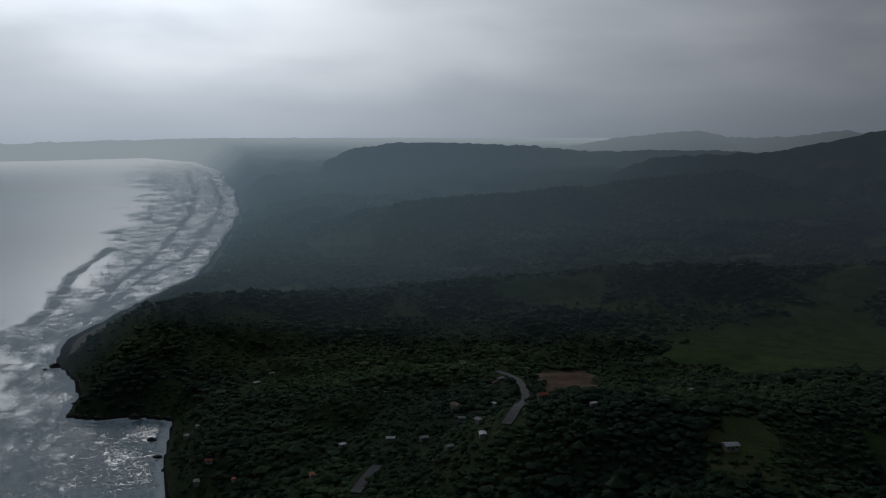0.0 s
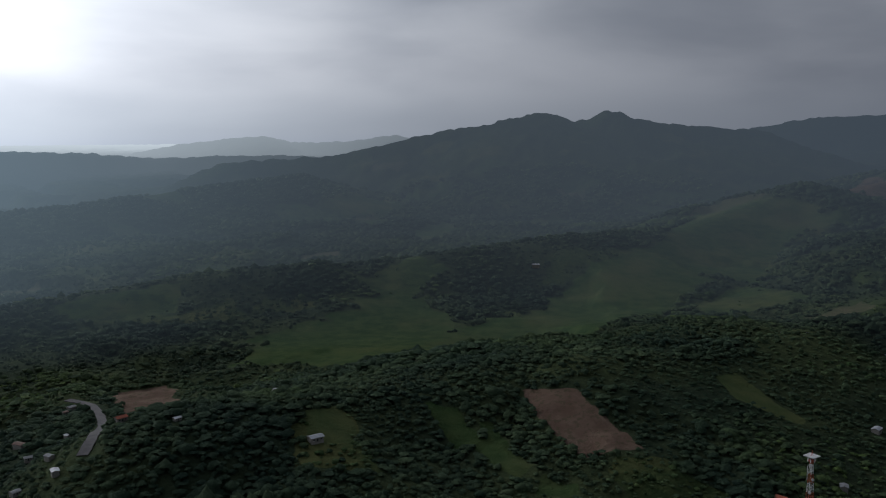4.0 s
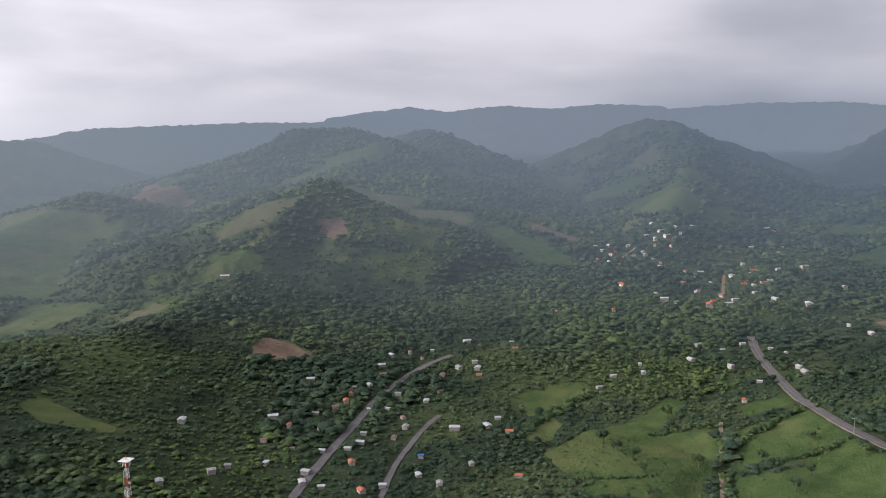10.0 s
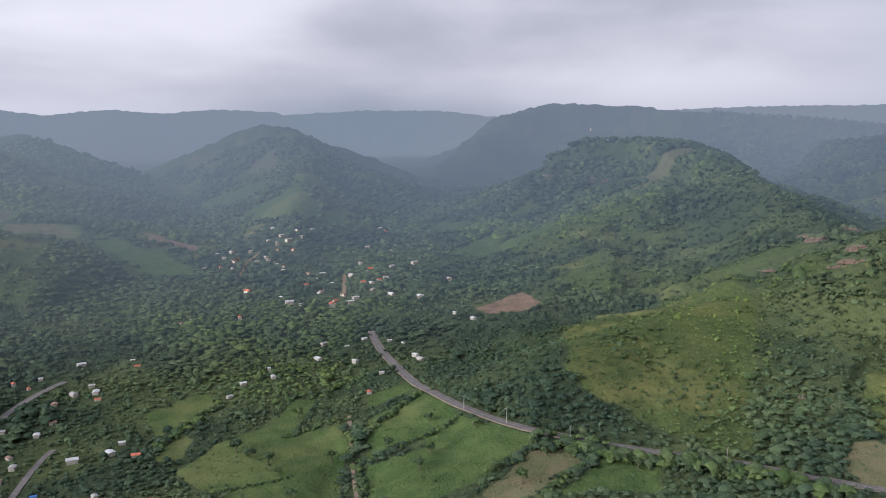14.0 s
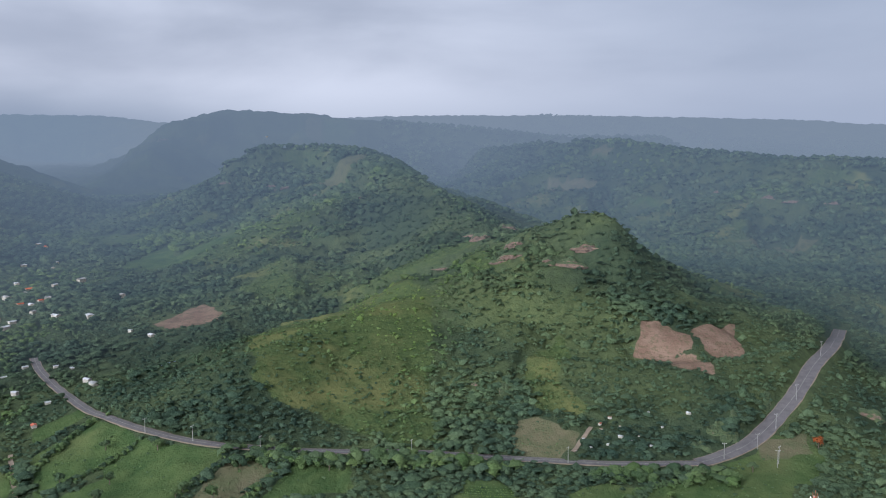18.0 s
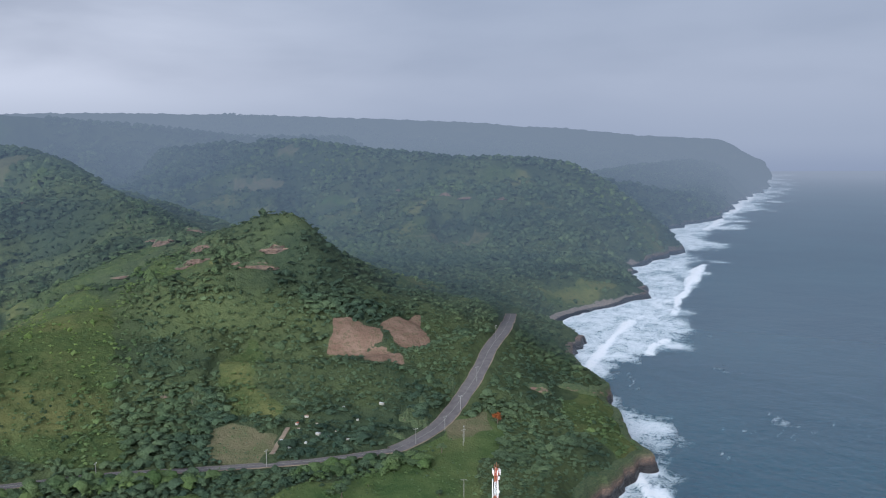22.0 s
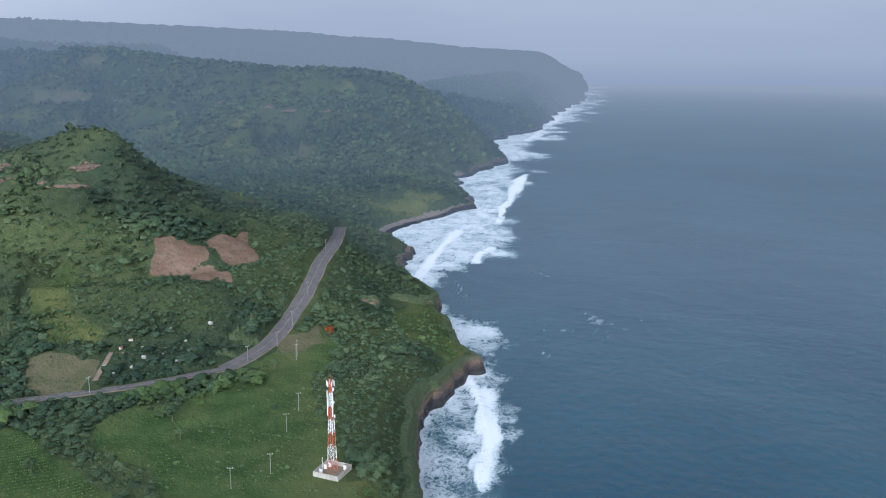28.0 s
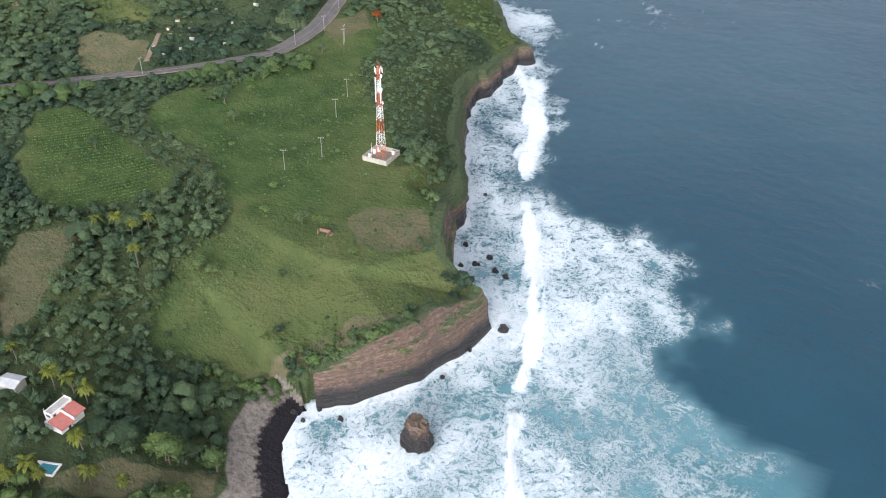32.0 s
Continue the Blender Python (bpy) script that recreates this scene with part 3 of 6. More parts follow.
field("soil", 4, (972, 419), (942, 345), (922, 344), (939, 405))
field("grass", 6, (1173, 357), (1216, 305), (1163, 260), (1081, 235), (1060, 304))
field("grass", 4, (1123, 244), (1170, 218), (1119, 212), (1072, 229))
field("grass", 4, (1102, -42), (1099, -62), (962, -57), (978, -39))
field("grass", 4, (997, 16), (997, -28), (929, -21))
field("scrub", 6, (2242, -200), (2210, -279), (1292, -218), (1278, -208), (1342, -145))
field("grass", 10, (153, 746), (190, 755), (182, 660), (124, 609))
field("grass", 10, (403, 1609), (466, 1644), (448, 1547), (399, 1578))
field("grass", 10, (301, 1279), (392, 1410), (365, 1270), (300, 1211))
field("grass", 10, (772, 1422), (860, 1393), (843, 1355), (768, 1383))
field("dry", 8, (353, 1861), (424, 1823), (404, 1789), (346, 1831))
field("dry", 8, (627, 1473), (686, 1476), (649, 1410), (626, 1445))
field("dry", 4, (415, 522), (488, 545), (476, 515), (421, 488))
field("scrub", 4, (541, 567), (653, 571), (648, 560), (542, 540))
field("soil", 4, (718, 551), (744, 539), (710, 511), (692, 518))
field("grass", 5, (592, 577), (619, 540), (596, 526), (557, 555))
field("scrub", 3, (151, 298), (173, 303), (192, 276), (181, 269), (152, 281))
field("grass", 3, (94, 373), (103, 368), (125, 311), (117, 310))
field("grass", 3, (39, 360), (55, 366), (59, 330), (37, 334))
field("dry", 4, (343, -264), (341, -290), (322, -277), (323, -252))
field("scrub", 5, (391, -193), (439, -198), (419, -179), (402, -169))
field("scrub", 5, (557, -195), (646, -199), (552, -221), (542, -242), (553, -209))
# roads: centre lines and widths
ROADS = {}
ROADS["highway"] = (9.0, [(539, -486), (431, -383), (402, -345), (386, -326), (372, -309), (358, -286), (339, -258), (332, -237), (330, -223)])
ROADS["inland_highway"] = (5.4, [(330, -223), (340, -186), (357, -153), (376, -114), (387, -79), (394, -49), (402, -16), (402, -15), (416, 6), (416, 6), (438, 27), (484, 50), (553, 75), (605, 95), (641, 103)])
ROADS["village_road"] = (4.6, [(278, 236), (321, 250), (368, 263), (418, 278), (488, 288), (515, 282)])
ROADS["side_road"] = (3, [(303, 203), (338, 218), (393, 232), (409, 232)])
ROADS["far_street"] = (3.2, [(749, 145), (843, 163), (874, 165)])
ROADS["far_lane"] = (2.6, [(832, 266), (897, 279), (945, 272)])
ROADS["west_road"] = (4.2, [(-78, 499), (-69, 494), (-56, 452), (-49, 408), (-47, 346), (-49, 338)])
ROADS["west_lane"] = (5, [(-107, 315), (-108, 331), (-105, 341)])
ROADS["farm_track"] = (2.2, [(355, 65), (393, 74), (421, 80), (446, 85)])
ROADS["yard_track"] = (2.2, [(356, -171), (362, -177), (368, -183), (377, -191)])
# house plots: x, y and kind of roof
PLOTS = []
PLOTS += [(354, 212, 4), (517, 299, 0), (498, 296, 1), (549, 288, 0), (507, 260, 3), (562, 258, 0), (547, 248, 1), (399, 261, 0), (427, 292, 0), (418, 297, 3), (352, 273, 0), (327, 235, 1), (345, 299, 0), (305, 270, 0), (382, 285, 2), (394, 286, 1), (410, 324, 0), (418, 200, 0), (405, 200, 0), (403, 186, 1), (335, 202, 0), (357, 185, 3), (355, 159, 1), (395, 215, 0), (441, 250, 2), (309, 249, 0), (505, 310, 1), (496, 252, 0)]
PLOTS += [(545, 157, 0), (526, 149, 0), (563, 128, 0), (514, 165, 0), (490, 166, 3), (594, 114, 0), (616, 105, 0), (607, 85, 0), (569, 62, 0), (526, 79, 0), (483, 80, 1), (680, 219, 1), (747, 202, 0), (729, 190, 0), (560, 102, 0), (720, 150, 1), (756, 147, 2), (744, 134, 0), (768, 239, 1), (823, 188, 0), (839, 154, 3), (985, 163, 0), (1002, 132, 0), (970, 132, 3), (1115, 166, 0), (1096, 156, 1), (966, 274, 0), (1011, 280, 3), (989, 246, 0), (968, 236, 0), (1013, 234, 0), (909, 261, 0), (661, 26, 0), (684, 42, 0), (660, 261, 2), (670, 255, 3), (723, 178, 0), (896, 155, 0), (899, 98, 3), (884, 120, 0), (810, 55, 3), (742, 76, 0), (754, 103, 0), (969, 258, 0), (952, 247, 3), (734, 150, 1), (728, 136, 0), (599, 74, 0), (556, 57, 3), (605, 133, 3), (945, 258, 0), (2286, -217, 0)]
PLOTS += [(-133, 374, 0), (-107, 367, 0), (-89, 359, 3), (-58, 334, 0), (-72, 334, 3), (-195, 359, 1), (-174, 342, 1), (-227, 407, 3), (-134, 337, 1), (-63, 397, 0), (-14, 344, 0), (39, 333, 0), (-227, 482, 0), (-196, 348, 3), (-230, 400, 3), (-227, 505, 3), (-63, 353, 3)]
PLOTS += [(468, 310, 0), (244, 275, 3), (210, 269, 1), (29, 406, 3), (306, 326, 0), (558, 533, 0), (320, 802, 0)]
PLOTS += [(356, -202, 3), (359, -179, 2), (370, -193, 2), (349, -209, 3), (378, -202, 2)]
PLOTS += [(357, -181, 0), (357, -173, 2), (361, -199, 0), (356, -201, 4), (359, -208, 2), (375, -195, 1), (363, -223, 3), (368, -241, 0), (375, -222, 3), (371, -204, 2), (357, -190, 0), (365, -181, 0)]
TOWER = [(220, -192)]
RED_ROOF_HOUSE = [(177, -46)]
POOL = [(167, -36)]
SHED = [(194, -41)]
RUIN = [(194, -143)]
POLES_FIELD = [(239, -161), (237, -177), (273, -220), (260, -203), (317, -255)]
POLES_ROAD = [(329, -235), (333, -256), (348, -278), (368, -306), (416, -362), (348, -165), (320, -258)]
POLES_WEST = [(429, 22), (412, 0), (376, -98), (395, -30)]
PALMS = [(220, -91), (244, -91), (236, -98), (234, -103), (184, -52), (179, -53), (166, -45), (165, -32), (157, -42), (188, -49), (153, -48), (163, -33), (242, -96), (203, -46), (166, -27)]
FLAME_TREE = [(327, -286)]
PASTURE_TREES = [(204, -107), (208, -106), (287, -171), (302, -177), (300, -118), (184, -129), (191, -124), (198, -147), (204, -142), (174, -109), (219, -138), (269, -158), (310, -229), (316, -214), (316, -241), (314, -181), (282, -104), (175, -105), (193, -84), (165, -154), (178, -142), (281, -213), (209, -104), (231, -150), (194, -147), (201, -146), (306, -193), (317, -176)]
FIELD_TREES = [(434, 108), (450, 114), (378, 106), (392, 115), (399, 126), (376, 40), (392, 36), (396, 85), (368, 8), (371, 5), (426, 40), (404, 58), (376, -59), (360, -7), (413, 16), (485, 106), (353, 94), (406, 135)]
HEDGE_A = [(427, 116), (436, 99), (439, 86)]
HEDGE_B = [(418, 73), (454, 59), (472, 45)]
HEDGE_C = [(395, 65), (411, 39), (424, 24)]
HEDGE_D = [(355, 14), (380, -2), (392, -18)]
HEDGE_E = [(351, -17), (373, -31), (390, -48)]
HEDGE_F = [(424, 81), (403, 75), (355, 62)]
HEDGE_G = [(362, 136), (368, 119), (374, 100)]
HEDGE_H = [(478, 167), (434, 179), (403, 179)]
HEDGE_M = [(391, -18), (383, -47), (378, -77), (365, -111), (348, -137)]
HEDGE_N = [(332, -170), (328, -191), (317, -216), (313, -226)]
HEDGE_O = [(311, -175), (318, -191), (314, -211)]
HEDGE_P = [(398, -21), (397, -37), (393, -46)]
HEDGE_I = [(195, -78), (209, -93), (219, -107), (221, -126), (244, -138)]
HEDGE_J = [(184, -84), (172, -88), (170, -94), (162, -106), (153, -119), (143, -132)]
HEDGE_K = [(294, -184), (269, -194), (246, -205)]
HEDGE_L = [(221, -184), (191, -153), (180, -145)]
HEDGE_Q = [(142, -136), (143, -126), (147, -118), (153, -113), (158, -107), (163, -102), (164, -93)]
CROP_FIELD = [(344, -113), (334, -133), (304, -127), (269, -130), (252, -121), (260, -100), (273, -82), (307, -93)]
STACK = [(122, -116)]
ROCKS = [(138, -170), (201, -231), (181, -198), (169, -198), (169, -192), (151, -105), (144, -107), (136, -140), (162, -193), (157, -193), (170, -191), (139, -155), (155, -99), (151, -99), (173, -187)]
ROCKS_WEST = [(-412, 525), (-409, 533), (-343, 462), (-330, 454), (-327, 444), (-310, 442), (-243, 393), (-260, 415), (-290, 446)]
SURF_EDGE = [(336, -465), (302, -406), (273, -369), (237, -319), (213, -282), (201, -264), (181, -255), (157, -248), (138, -255), (124, -253), (110, -236), (97, -218), (105, -205), (101, -186), (84, -181), (67, -178), (55, -178), (42, -175)]
SURF_FAR = [(2530, -4196), (1846, -3087), (1416, -2286), (1259, -1962), (984, -1409), (804, -1144), (708, -974), (627, -851), (523, -685), (470, -612), (443, -538), (414, -483), (373, -441), (297, -387), (256, -344)]
BREAKER_A = [(303, -363), (259, -327), (227, -293), (206, -258)]
BREAKER_B = [(185, -235), (166, -216), (148, -198), (134, -180), (123, -163), (118, -154)]
BREAKER_C = [(110, -142), (102, -131), (91, -120)]
BREAKER_D = [(736, -1026), (608, -813), (541, -709)]
BREAKER_E = [(472, -610), (467, -584), (450, -558)]
BREAKER_F = [(2043, -3247), (1294, -1931), (1030, -1444)]
BREAKER_G = [(545, -649), (496, -560), (445, -478)]
BREAKER_W = [(-294, 345), (-311, 374), (-323, 405), (-327, 428)]
BREAKER_W2 = [(-516, 647), (-543, 714), (-636, 870), (-727, 1087)]
SWASH_W = [(-500, 737), (-552, 888), (-583, 1036), (-721, 1371), (-905, 1779), (-1468, 2786), (-2184, 3864)]
SWASH_W2 = [(-465, 647), (-563, 848), (-634, 1051), (-810, 1444), (-1125, 2070), (-1744, 3126)]
SURF_W = [(-2191, 3931), (-2378, 3829), (-1567, 2452), (-1014, 1623), (-762, 1140), (-613, 838), (-524, 657), (-509, 597)]
# bare rock outcrops: x, y, width, height
OUTCROPS = []
OUTCROPS += [(674, -239, 14.1, 13.2), (693, -268, 10.8, 12.7), (582, -232, 10.7, 13.2), (561, -215, 7.9, 10.3), (529, -249, 10.8, 11.5), (534, -265, 10.2, 11.8), (537, -237, 5.4, 7.7), (353, -255, 11.5, 14.4), (344, -234, 8.2, 6.6), (356, -247, 6.8, 5.2), (439, -150, 5.5, 3.1), (424, -161, 4.8, 9.0), (407, -37, 5.3, 3.8), (642, -200, 17.6, 4.5)]
OUTCROPS += [(1302, -61, 13.7, 15.4), (1276, -124, 13.5, 10.1), (1237, -141, 19.7, 11.4), (1136, -172, 9.1, 6.1), (1130, -190, 7.6, 6.1), (984, -197, 9.2, 9.2), (1140, -791, 14.6, 10.9), (1012, -781, 15.1, 18.5), (981, -802, 24.9, 8.3), (946, -829, 14.9, 14.9), (2201, 37, 20.2, 20.2)]
OUTCROPS += [(356, -341, 11.1, 11.1), (358, -373, 20.4, 10.2), (367, -403, 10.8, 10.1), (357, -253, 8.7, 4.0), (373, -291, 5.0, 12.5)]
OUTCROPS += [(355, -250, 9.0, 6), (345, -230, 7.0, 5), (363, -264, 5.0, 9), (428, -164, 8.0, 9), (438, -151, 5.0, 4), (688, -240, 16.0, 6), (698, -276, 11.0, 7), (557, -222, 15.0, 8), (528, -245, 22.0, 8), (534, -265, 14.0, 6), (561, -213, 11.0, 6)]


# ---- the shape of the land ----
def lattice(ix, iy, seed):
    h = (ix * 374761393 + iy * 668265263 + seed * 982451653) & 0x7FFFFFFF
    h = ((h ^ (h >> 13)) * 1274126177) & 0x7FFFFFFF
    return ((h ^ (h >> 16)) & 0xFFFF) / 65535.0


def value_noise(x, y, seed=0):
    ix, iy = np.floor(x).astype(np.int64), np.floor(y).astype(np.int64)
    fx, fy = x - ix, y - iy
    fx, fy = fx * fx * (3 - 2 * fx), fy * fy * (3 - 2 * fy)
    a, b = lattice(ix, iy, seed), lattice(ix + 1, iy, seed)
    c, d = lattice(ix, iy + 1, seed), lattice(ix + 1, iy + 1, seed)
    return (a * (1 - fx) + b * fx) * (1 - fy) + (c * (1 - fx) + d * fx) * fy


def fbm(x, y, scale, octaves=4, seed=0):
    """Fractal noise, about -1 to 1."""
    total, amp, norm = 0.0, 1.0, 0.0
    for o in range(octaves):
        total = total + amp * (value_noise(x / scale * 2 ** o, y / scale * 2 ** o, seed + o * 17) * 2 - 1)
        norm += amp
        amp *= 0.5
    return total / norm


def smooth(v, lo, hi):
    u = np.clip((v - lo) / (hi - lo), 0, 1)
    return u * u * (3 - 2 * u)


def near_line(x, y, pts):
    """Distance to a polyline, and the values that its points carry (all but x and y), at the nearest place."""
    pts = np.array(pts, float)
    best = np.full(x.shape, 1e18)
    vals = [np.zeros(x.shape) for _ in range(pts.shape[1] - 2)]
    for p, q in zip(pts[:-1], pts[1:]):
        d = q[:2] - p[:2]
        u = np.clip(((x - p[0]) * d[0] + (y - p[1]) * d[1]) / max(d @ d, 1e-9), 0, 1)
        dist = (x - p[0] - u * d[0]) ** 2 + (y - p[1] - u * d[1]) ** 2
        closer = dist < best
        best = np.where(closer, dist, best)
        for k in range(len(vals)):
            vals[k] = np.where(closer, p[k + 2] + u * (q[k + 2] - p[k + 2]), vals[k])
    return (np.sqrt(best), *vals)


def inside(x, y, poly):
    """Whether points lie in a polygon."""
    out = np.zeros(x.shape, bool)
    for (ax, ay, *_), (bx, by, *_) in zip(poly, poly[1:] + poly[:1]):
        if ay != by:
            out ^= ((ay > y) != (by > y)) & (x < (bx - ax) * (y - ay) / (by - ay) + ax)
    return out


def edge_in(x, y, poly):
    """Signed distance to a polygon's edge, positive within."""
    d = near_line(x, y, poly + poly[:1])[0]
    return np.where(inside(x, y, poly), d, -d)


COAST_LINK = [(118, -45), (95, 30), (50, 110), (-30, 190), (-120, 270)]
CLIFF_EAST = [30, 30, 16, 15, 15, 13, 12, 20, 15, 10, 12, 14, 9, 4, 4, 10, 13, 13, 15, 20]
CLIFF_MIDDLE = [22, 20, 17, 17, 20, 24, 25, 26, 26, 25, 25, 24, 22, 18, 14, 10, 15, 20, 21, 17, 11, 5, 2, 2, 2]
CLIFF_WEST = [3, 3, 3, 4, 4, 4, 4, 4, 4, 4, 3, 3, 3, 3, 3, 3, 3, 3]
COAST = [(*p, c) for p, c in zip(COAST_EAST + COAST_MIDDLE, CLIFF_EAST + CLIFF_MIDDLE)] + [(*p, 2) for p in COAST_LINK] + [(*p, c) for p, c in zip(COAST_WEST, CLIFF_WEST)] + [(-2850, 3780, 3), (-3180, 3500, 3), (-3480, 3200, 3)]


def roughen(pts, step, amp, seed):
    """A polyline with more points, worn into small coves and points."""
    out = []
    for p, q in zip(pts[:-1], pts[1:]):
        p, q = np.array(p, float), np.array(q, float)
        length = np.hypot(*(q - p)[:2])
        r = np.hypot(*((p + q) / 2)[:2])
        count = max(1, int(length / max(step, r * 0.013)))
        for k in range(count):
            m = p + (q - p) * k / count
            side = np.array((-(q - p)[1], (q - p)[0])) / max(length, 1e-6)
            wob = float(fbm(np.array([m[0]]), np.array([m[1]]), 18.0 + 0.02 * r, 3, seed)[0]) * (amp + 0.012 * r) * min(1.0, m[2] / 12) * (0.0 if k == 0 and count == 1 else 1.0)
            out.append((m[0] + side[0] * wob, m[1] + side[1] * wob, m[2]))
    return out + [tuple(pts[-1])]


SHORE = roughen(COAST, 9.0, 6.0, 5)
LAND = SHORE + [(-6500, 6000, 0), (-2700, 9000, 0), (9000, 9000, 0), (9000, -4300, 0)]


def shape_land(x, y):
    """Height of the bare land, its distance from the waterline (positive inland) and the height of the cliff at the nearest shore."""
    x, y = np.asarray(x, float), np.asarray(y, float)
    r, az = np.hypot(x, y), np.degrees(np.arctan2(x, y))
    near, cliff = near_line(x, y, SHORE)
    s = np.where(inside(x, y, LAND), near, -near)
    rise = 0.002 + 0.045 * smooth(az, 20, 50) * (1 - smooth(az, 100, 116)) + 0.012 * smooth(az, 100, 116)
    base = 16 + 12 * smooth(az, 60, 110) + rise * np.maximum(r - 380, 0)
    base = np.minimum(base, 120 + 0 * base)
    gully = fbm(x, y, 150.0, 5, 3)
    h = base + 3.0 * fbm(x, y, 220.0, 3, 9)
    top, rib = np.full(x.shape, -1e6), np.zeros(x.shape)
    for key, (slope, rnd, pts) in RIDGES.items():
        scarp, rim = SCARPS.get(key, (0, 1))
        wave = min(230.0, max(48.0, 0.085 * math.hypot(*pts[len(pts) // 2][:2])))
        along = 0.0
        for a, b in zip(pts[:-1], pts[1:]):
            ex, ey = b[0] - a[0], b[1] - a[1]
            span = max(a[2], b[2]) / (0.75 * slope) + rnd
            i = np.nonzero((x > min(a[0], b[0]) - span) & (x < max(a[0], b[0]) + span) & (y > min(a[1], b[1]) - span) & (y < max(a[1], b[1]) + span))[0]
            u = np.clip(((x[i] - a[0]) * ex + (y[i] - a[1]) * ey) / (ex * ex + ey * ey), 0, 1)
            d = np.hypot(x[i] - a[0] - u * ex, y[i] - a[1] - u * ey)
            crest, fall = a[2] + u * (b[2] - a[2]), slope * (np.sqrt(d * d + rnd * rnd) - rnd)
            m = crest - 0.8 * fall > np.maximum(h[i] - 25, top[i])
            i, u, d, crest, fall = i[m], u[m], d[m], crest[m], fall[m]
            # spurs and ravines that run down the flanks, across the crest line
            run = (along + u * math.hypot(ex, ey)) / wave + 0.9 * gully[i]
            ribs = fbm(run, 0.25 * d / wave + a[0], 1.0, 3, 57)
            along += math.hypot(ex, ey)
            fall = fall * (1 + np.maximum(0.5 * gully[i] + 1.3 * ribs, -0.25) * smooth(d, 0.12 * wave, 1.1 * wave))
            if scarp:
                fall = fall + scarp * smooth(d + 18 * ribs, rim, rim * 1.35)
            higher = crest - fall > top[i]
            rib[i] = np.where(higher, ribs * smooth(d, 0.12 * wave, 0.6 * wave), rib[i])
            top[i] = np.maximum(top[i], crest - fall)
    k = 9.0
    m = np.maximum(h, top)
    h = m + k * np.log(np.exp((h - m) / k) + np.exp((top - m) / k)) - k * 0.4
    bare = smooth(np.hypot(x - 150, y + 140), 78, 48)
    cliff = cliff * np.where(cliff > 8, 1 - 0.42 * (1 - bare) * (1 - smooth(s, 2, 17)), 1.0)
    blend = smooth(s, 2, 75)
    shore = np.where(cliff > 8, cliff, 0.5 + s * np.where((az < 0) & (r < 680), 0.6, 0.07))
    h = np.where(cliff > 8, cliff + (h - cliff) * blend, np.minimum(shore, h) * (1 - blend) + h * blend)
    h = np.minimum(h, np.maximum(cliff, 2) + np.maximum(s, 0) * 0.75)
    h = np.where(s < 0, np.where(cliff > 8, -7.0, np.maximum(s * 0.1, -7.0)), h)
    return h, s, cliff, np.where(top > base + 4, rib, 0.0)


class Sheet:
    """The land on a fan of rays: made once, then looked up between its points."""

    def __init__(self, r0, r1, rows, az0, az1, cols):
        self.r0, self.az0, self.rows, self.cols = r0, az0, rows, cols
        self.ratio, self.step = math.log(r1 / r0) / (rows - 1), (az1 - az0) / (cols - 1)
        R, A = np.meshgrid(r0 * np.exp(self.ratio * np.arange(rows)), np.radians(az0 + self.step * np.arange(cols)), indexing="ij")
        self.x, self.y = (R * np.sin(A)).ravel(), (R * np.cos(A)).ravel()
        self.values = shape_land(self.x, self.y)
        self.table = np.stack(self.values, -1).reshape(rows, cols, 4)

    def look_up(self, x, y):
        u = np.clip(np.log(np.hypot(x, y) / self.r0) / self.ratio, 0, self.rows - 1.001)
        v = np.clip((np.degrees(np.arctan2(x, y)) - self.az0) / self.step, 0, self.cols - 1.001)
        i, j = u.astype(int), v.astype(int)
        u, v = (u - i)[..., None], (v - j)[..., None]
        t = self.table
        return (t[i, j] * (1 - v) + t[i, j + 1] * v) * (1 - u) + (t[i + 1, j] * (1 - v) + t[i + 1, j + 1] * v) * u


SHEETS = []


def land(x, y):
    """Height, distance from the waterline and height of the nearest cliff, as shape_land gives them."""
    x, y = np.asarray(x, float), np.asarray(y, float)
    out = np.where((np.hypot(x, y) < 562)[..., None], SHEETS[0].look_up(x, y), SHEETS[1].look_up(x, y))
    return out[..., 0], out[..., 1], out[..., 2], out[..., 3]


SHEETS += [Sheet(45, 563, 340, -62, 152, 940), Sheet(560, 5600, 240, -62, 152, 900)]


def mesh_np(name, verts, faces, mat, smooth_shade=True, attrs=None):
    """A mesh from arrays of vertices and equal-sided faces."""
    me = bpy.data.meshes.new(name)
    verts, faces = np.asarray(verts, np.float32), np.asarray(faces, np.int32)
    me.vertices.add(len(verts))
    me.vertices.foreach_set("co", verts.ravel())
    me.loops.add(faces.size)
    me.loops.foreach_set("vertex_index", faces.ravel())
    me.polygons.add(len(faces))
    me.polygons.foreach_set("loop_start", np.arange(0, faces.size, faces.shape[1], dtype=np.int32))
    me.polygons.foreach_set("use_smooth", np.full(len(faces), smooth_shade))
    for key, vals in (attrs or {}).items():
        a = me.attributes.new(key, "FLOAT", "POINT")
        a.data.foreach_set("value", np.asarray(vals, np.float32))
    me.update(calc_edges=True)
    me.materials.append(mat)
    return me


def grid_faces(rows, cols):
    i = np.arange(rows * cols).reshape(rows, cols)
    return np.stack([i[:-1, :-1], i[:-1, 1:], i[1:, 1:], i[1:, :-1]], -1).reshape(-1, 4)


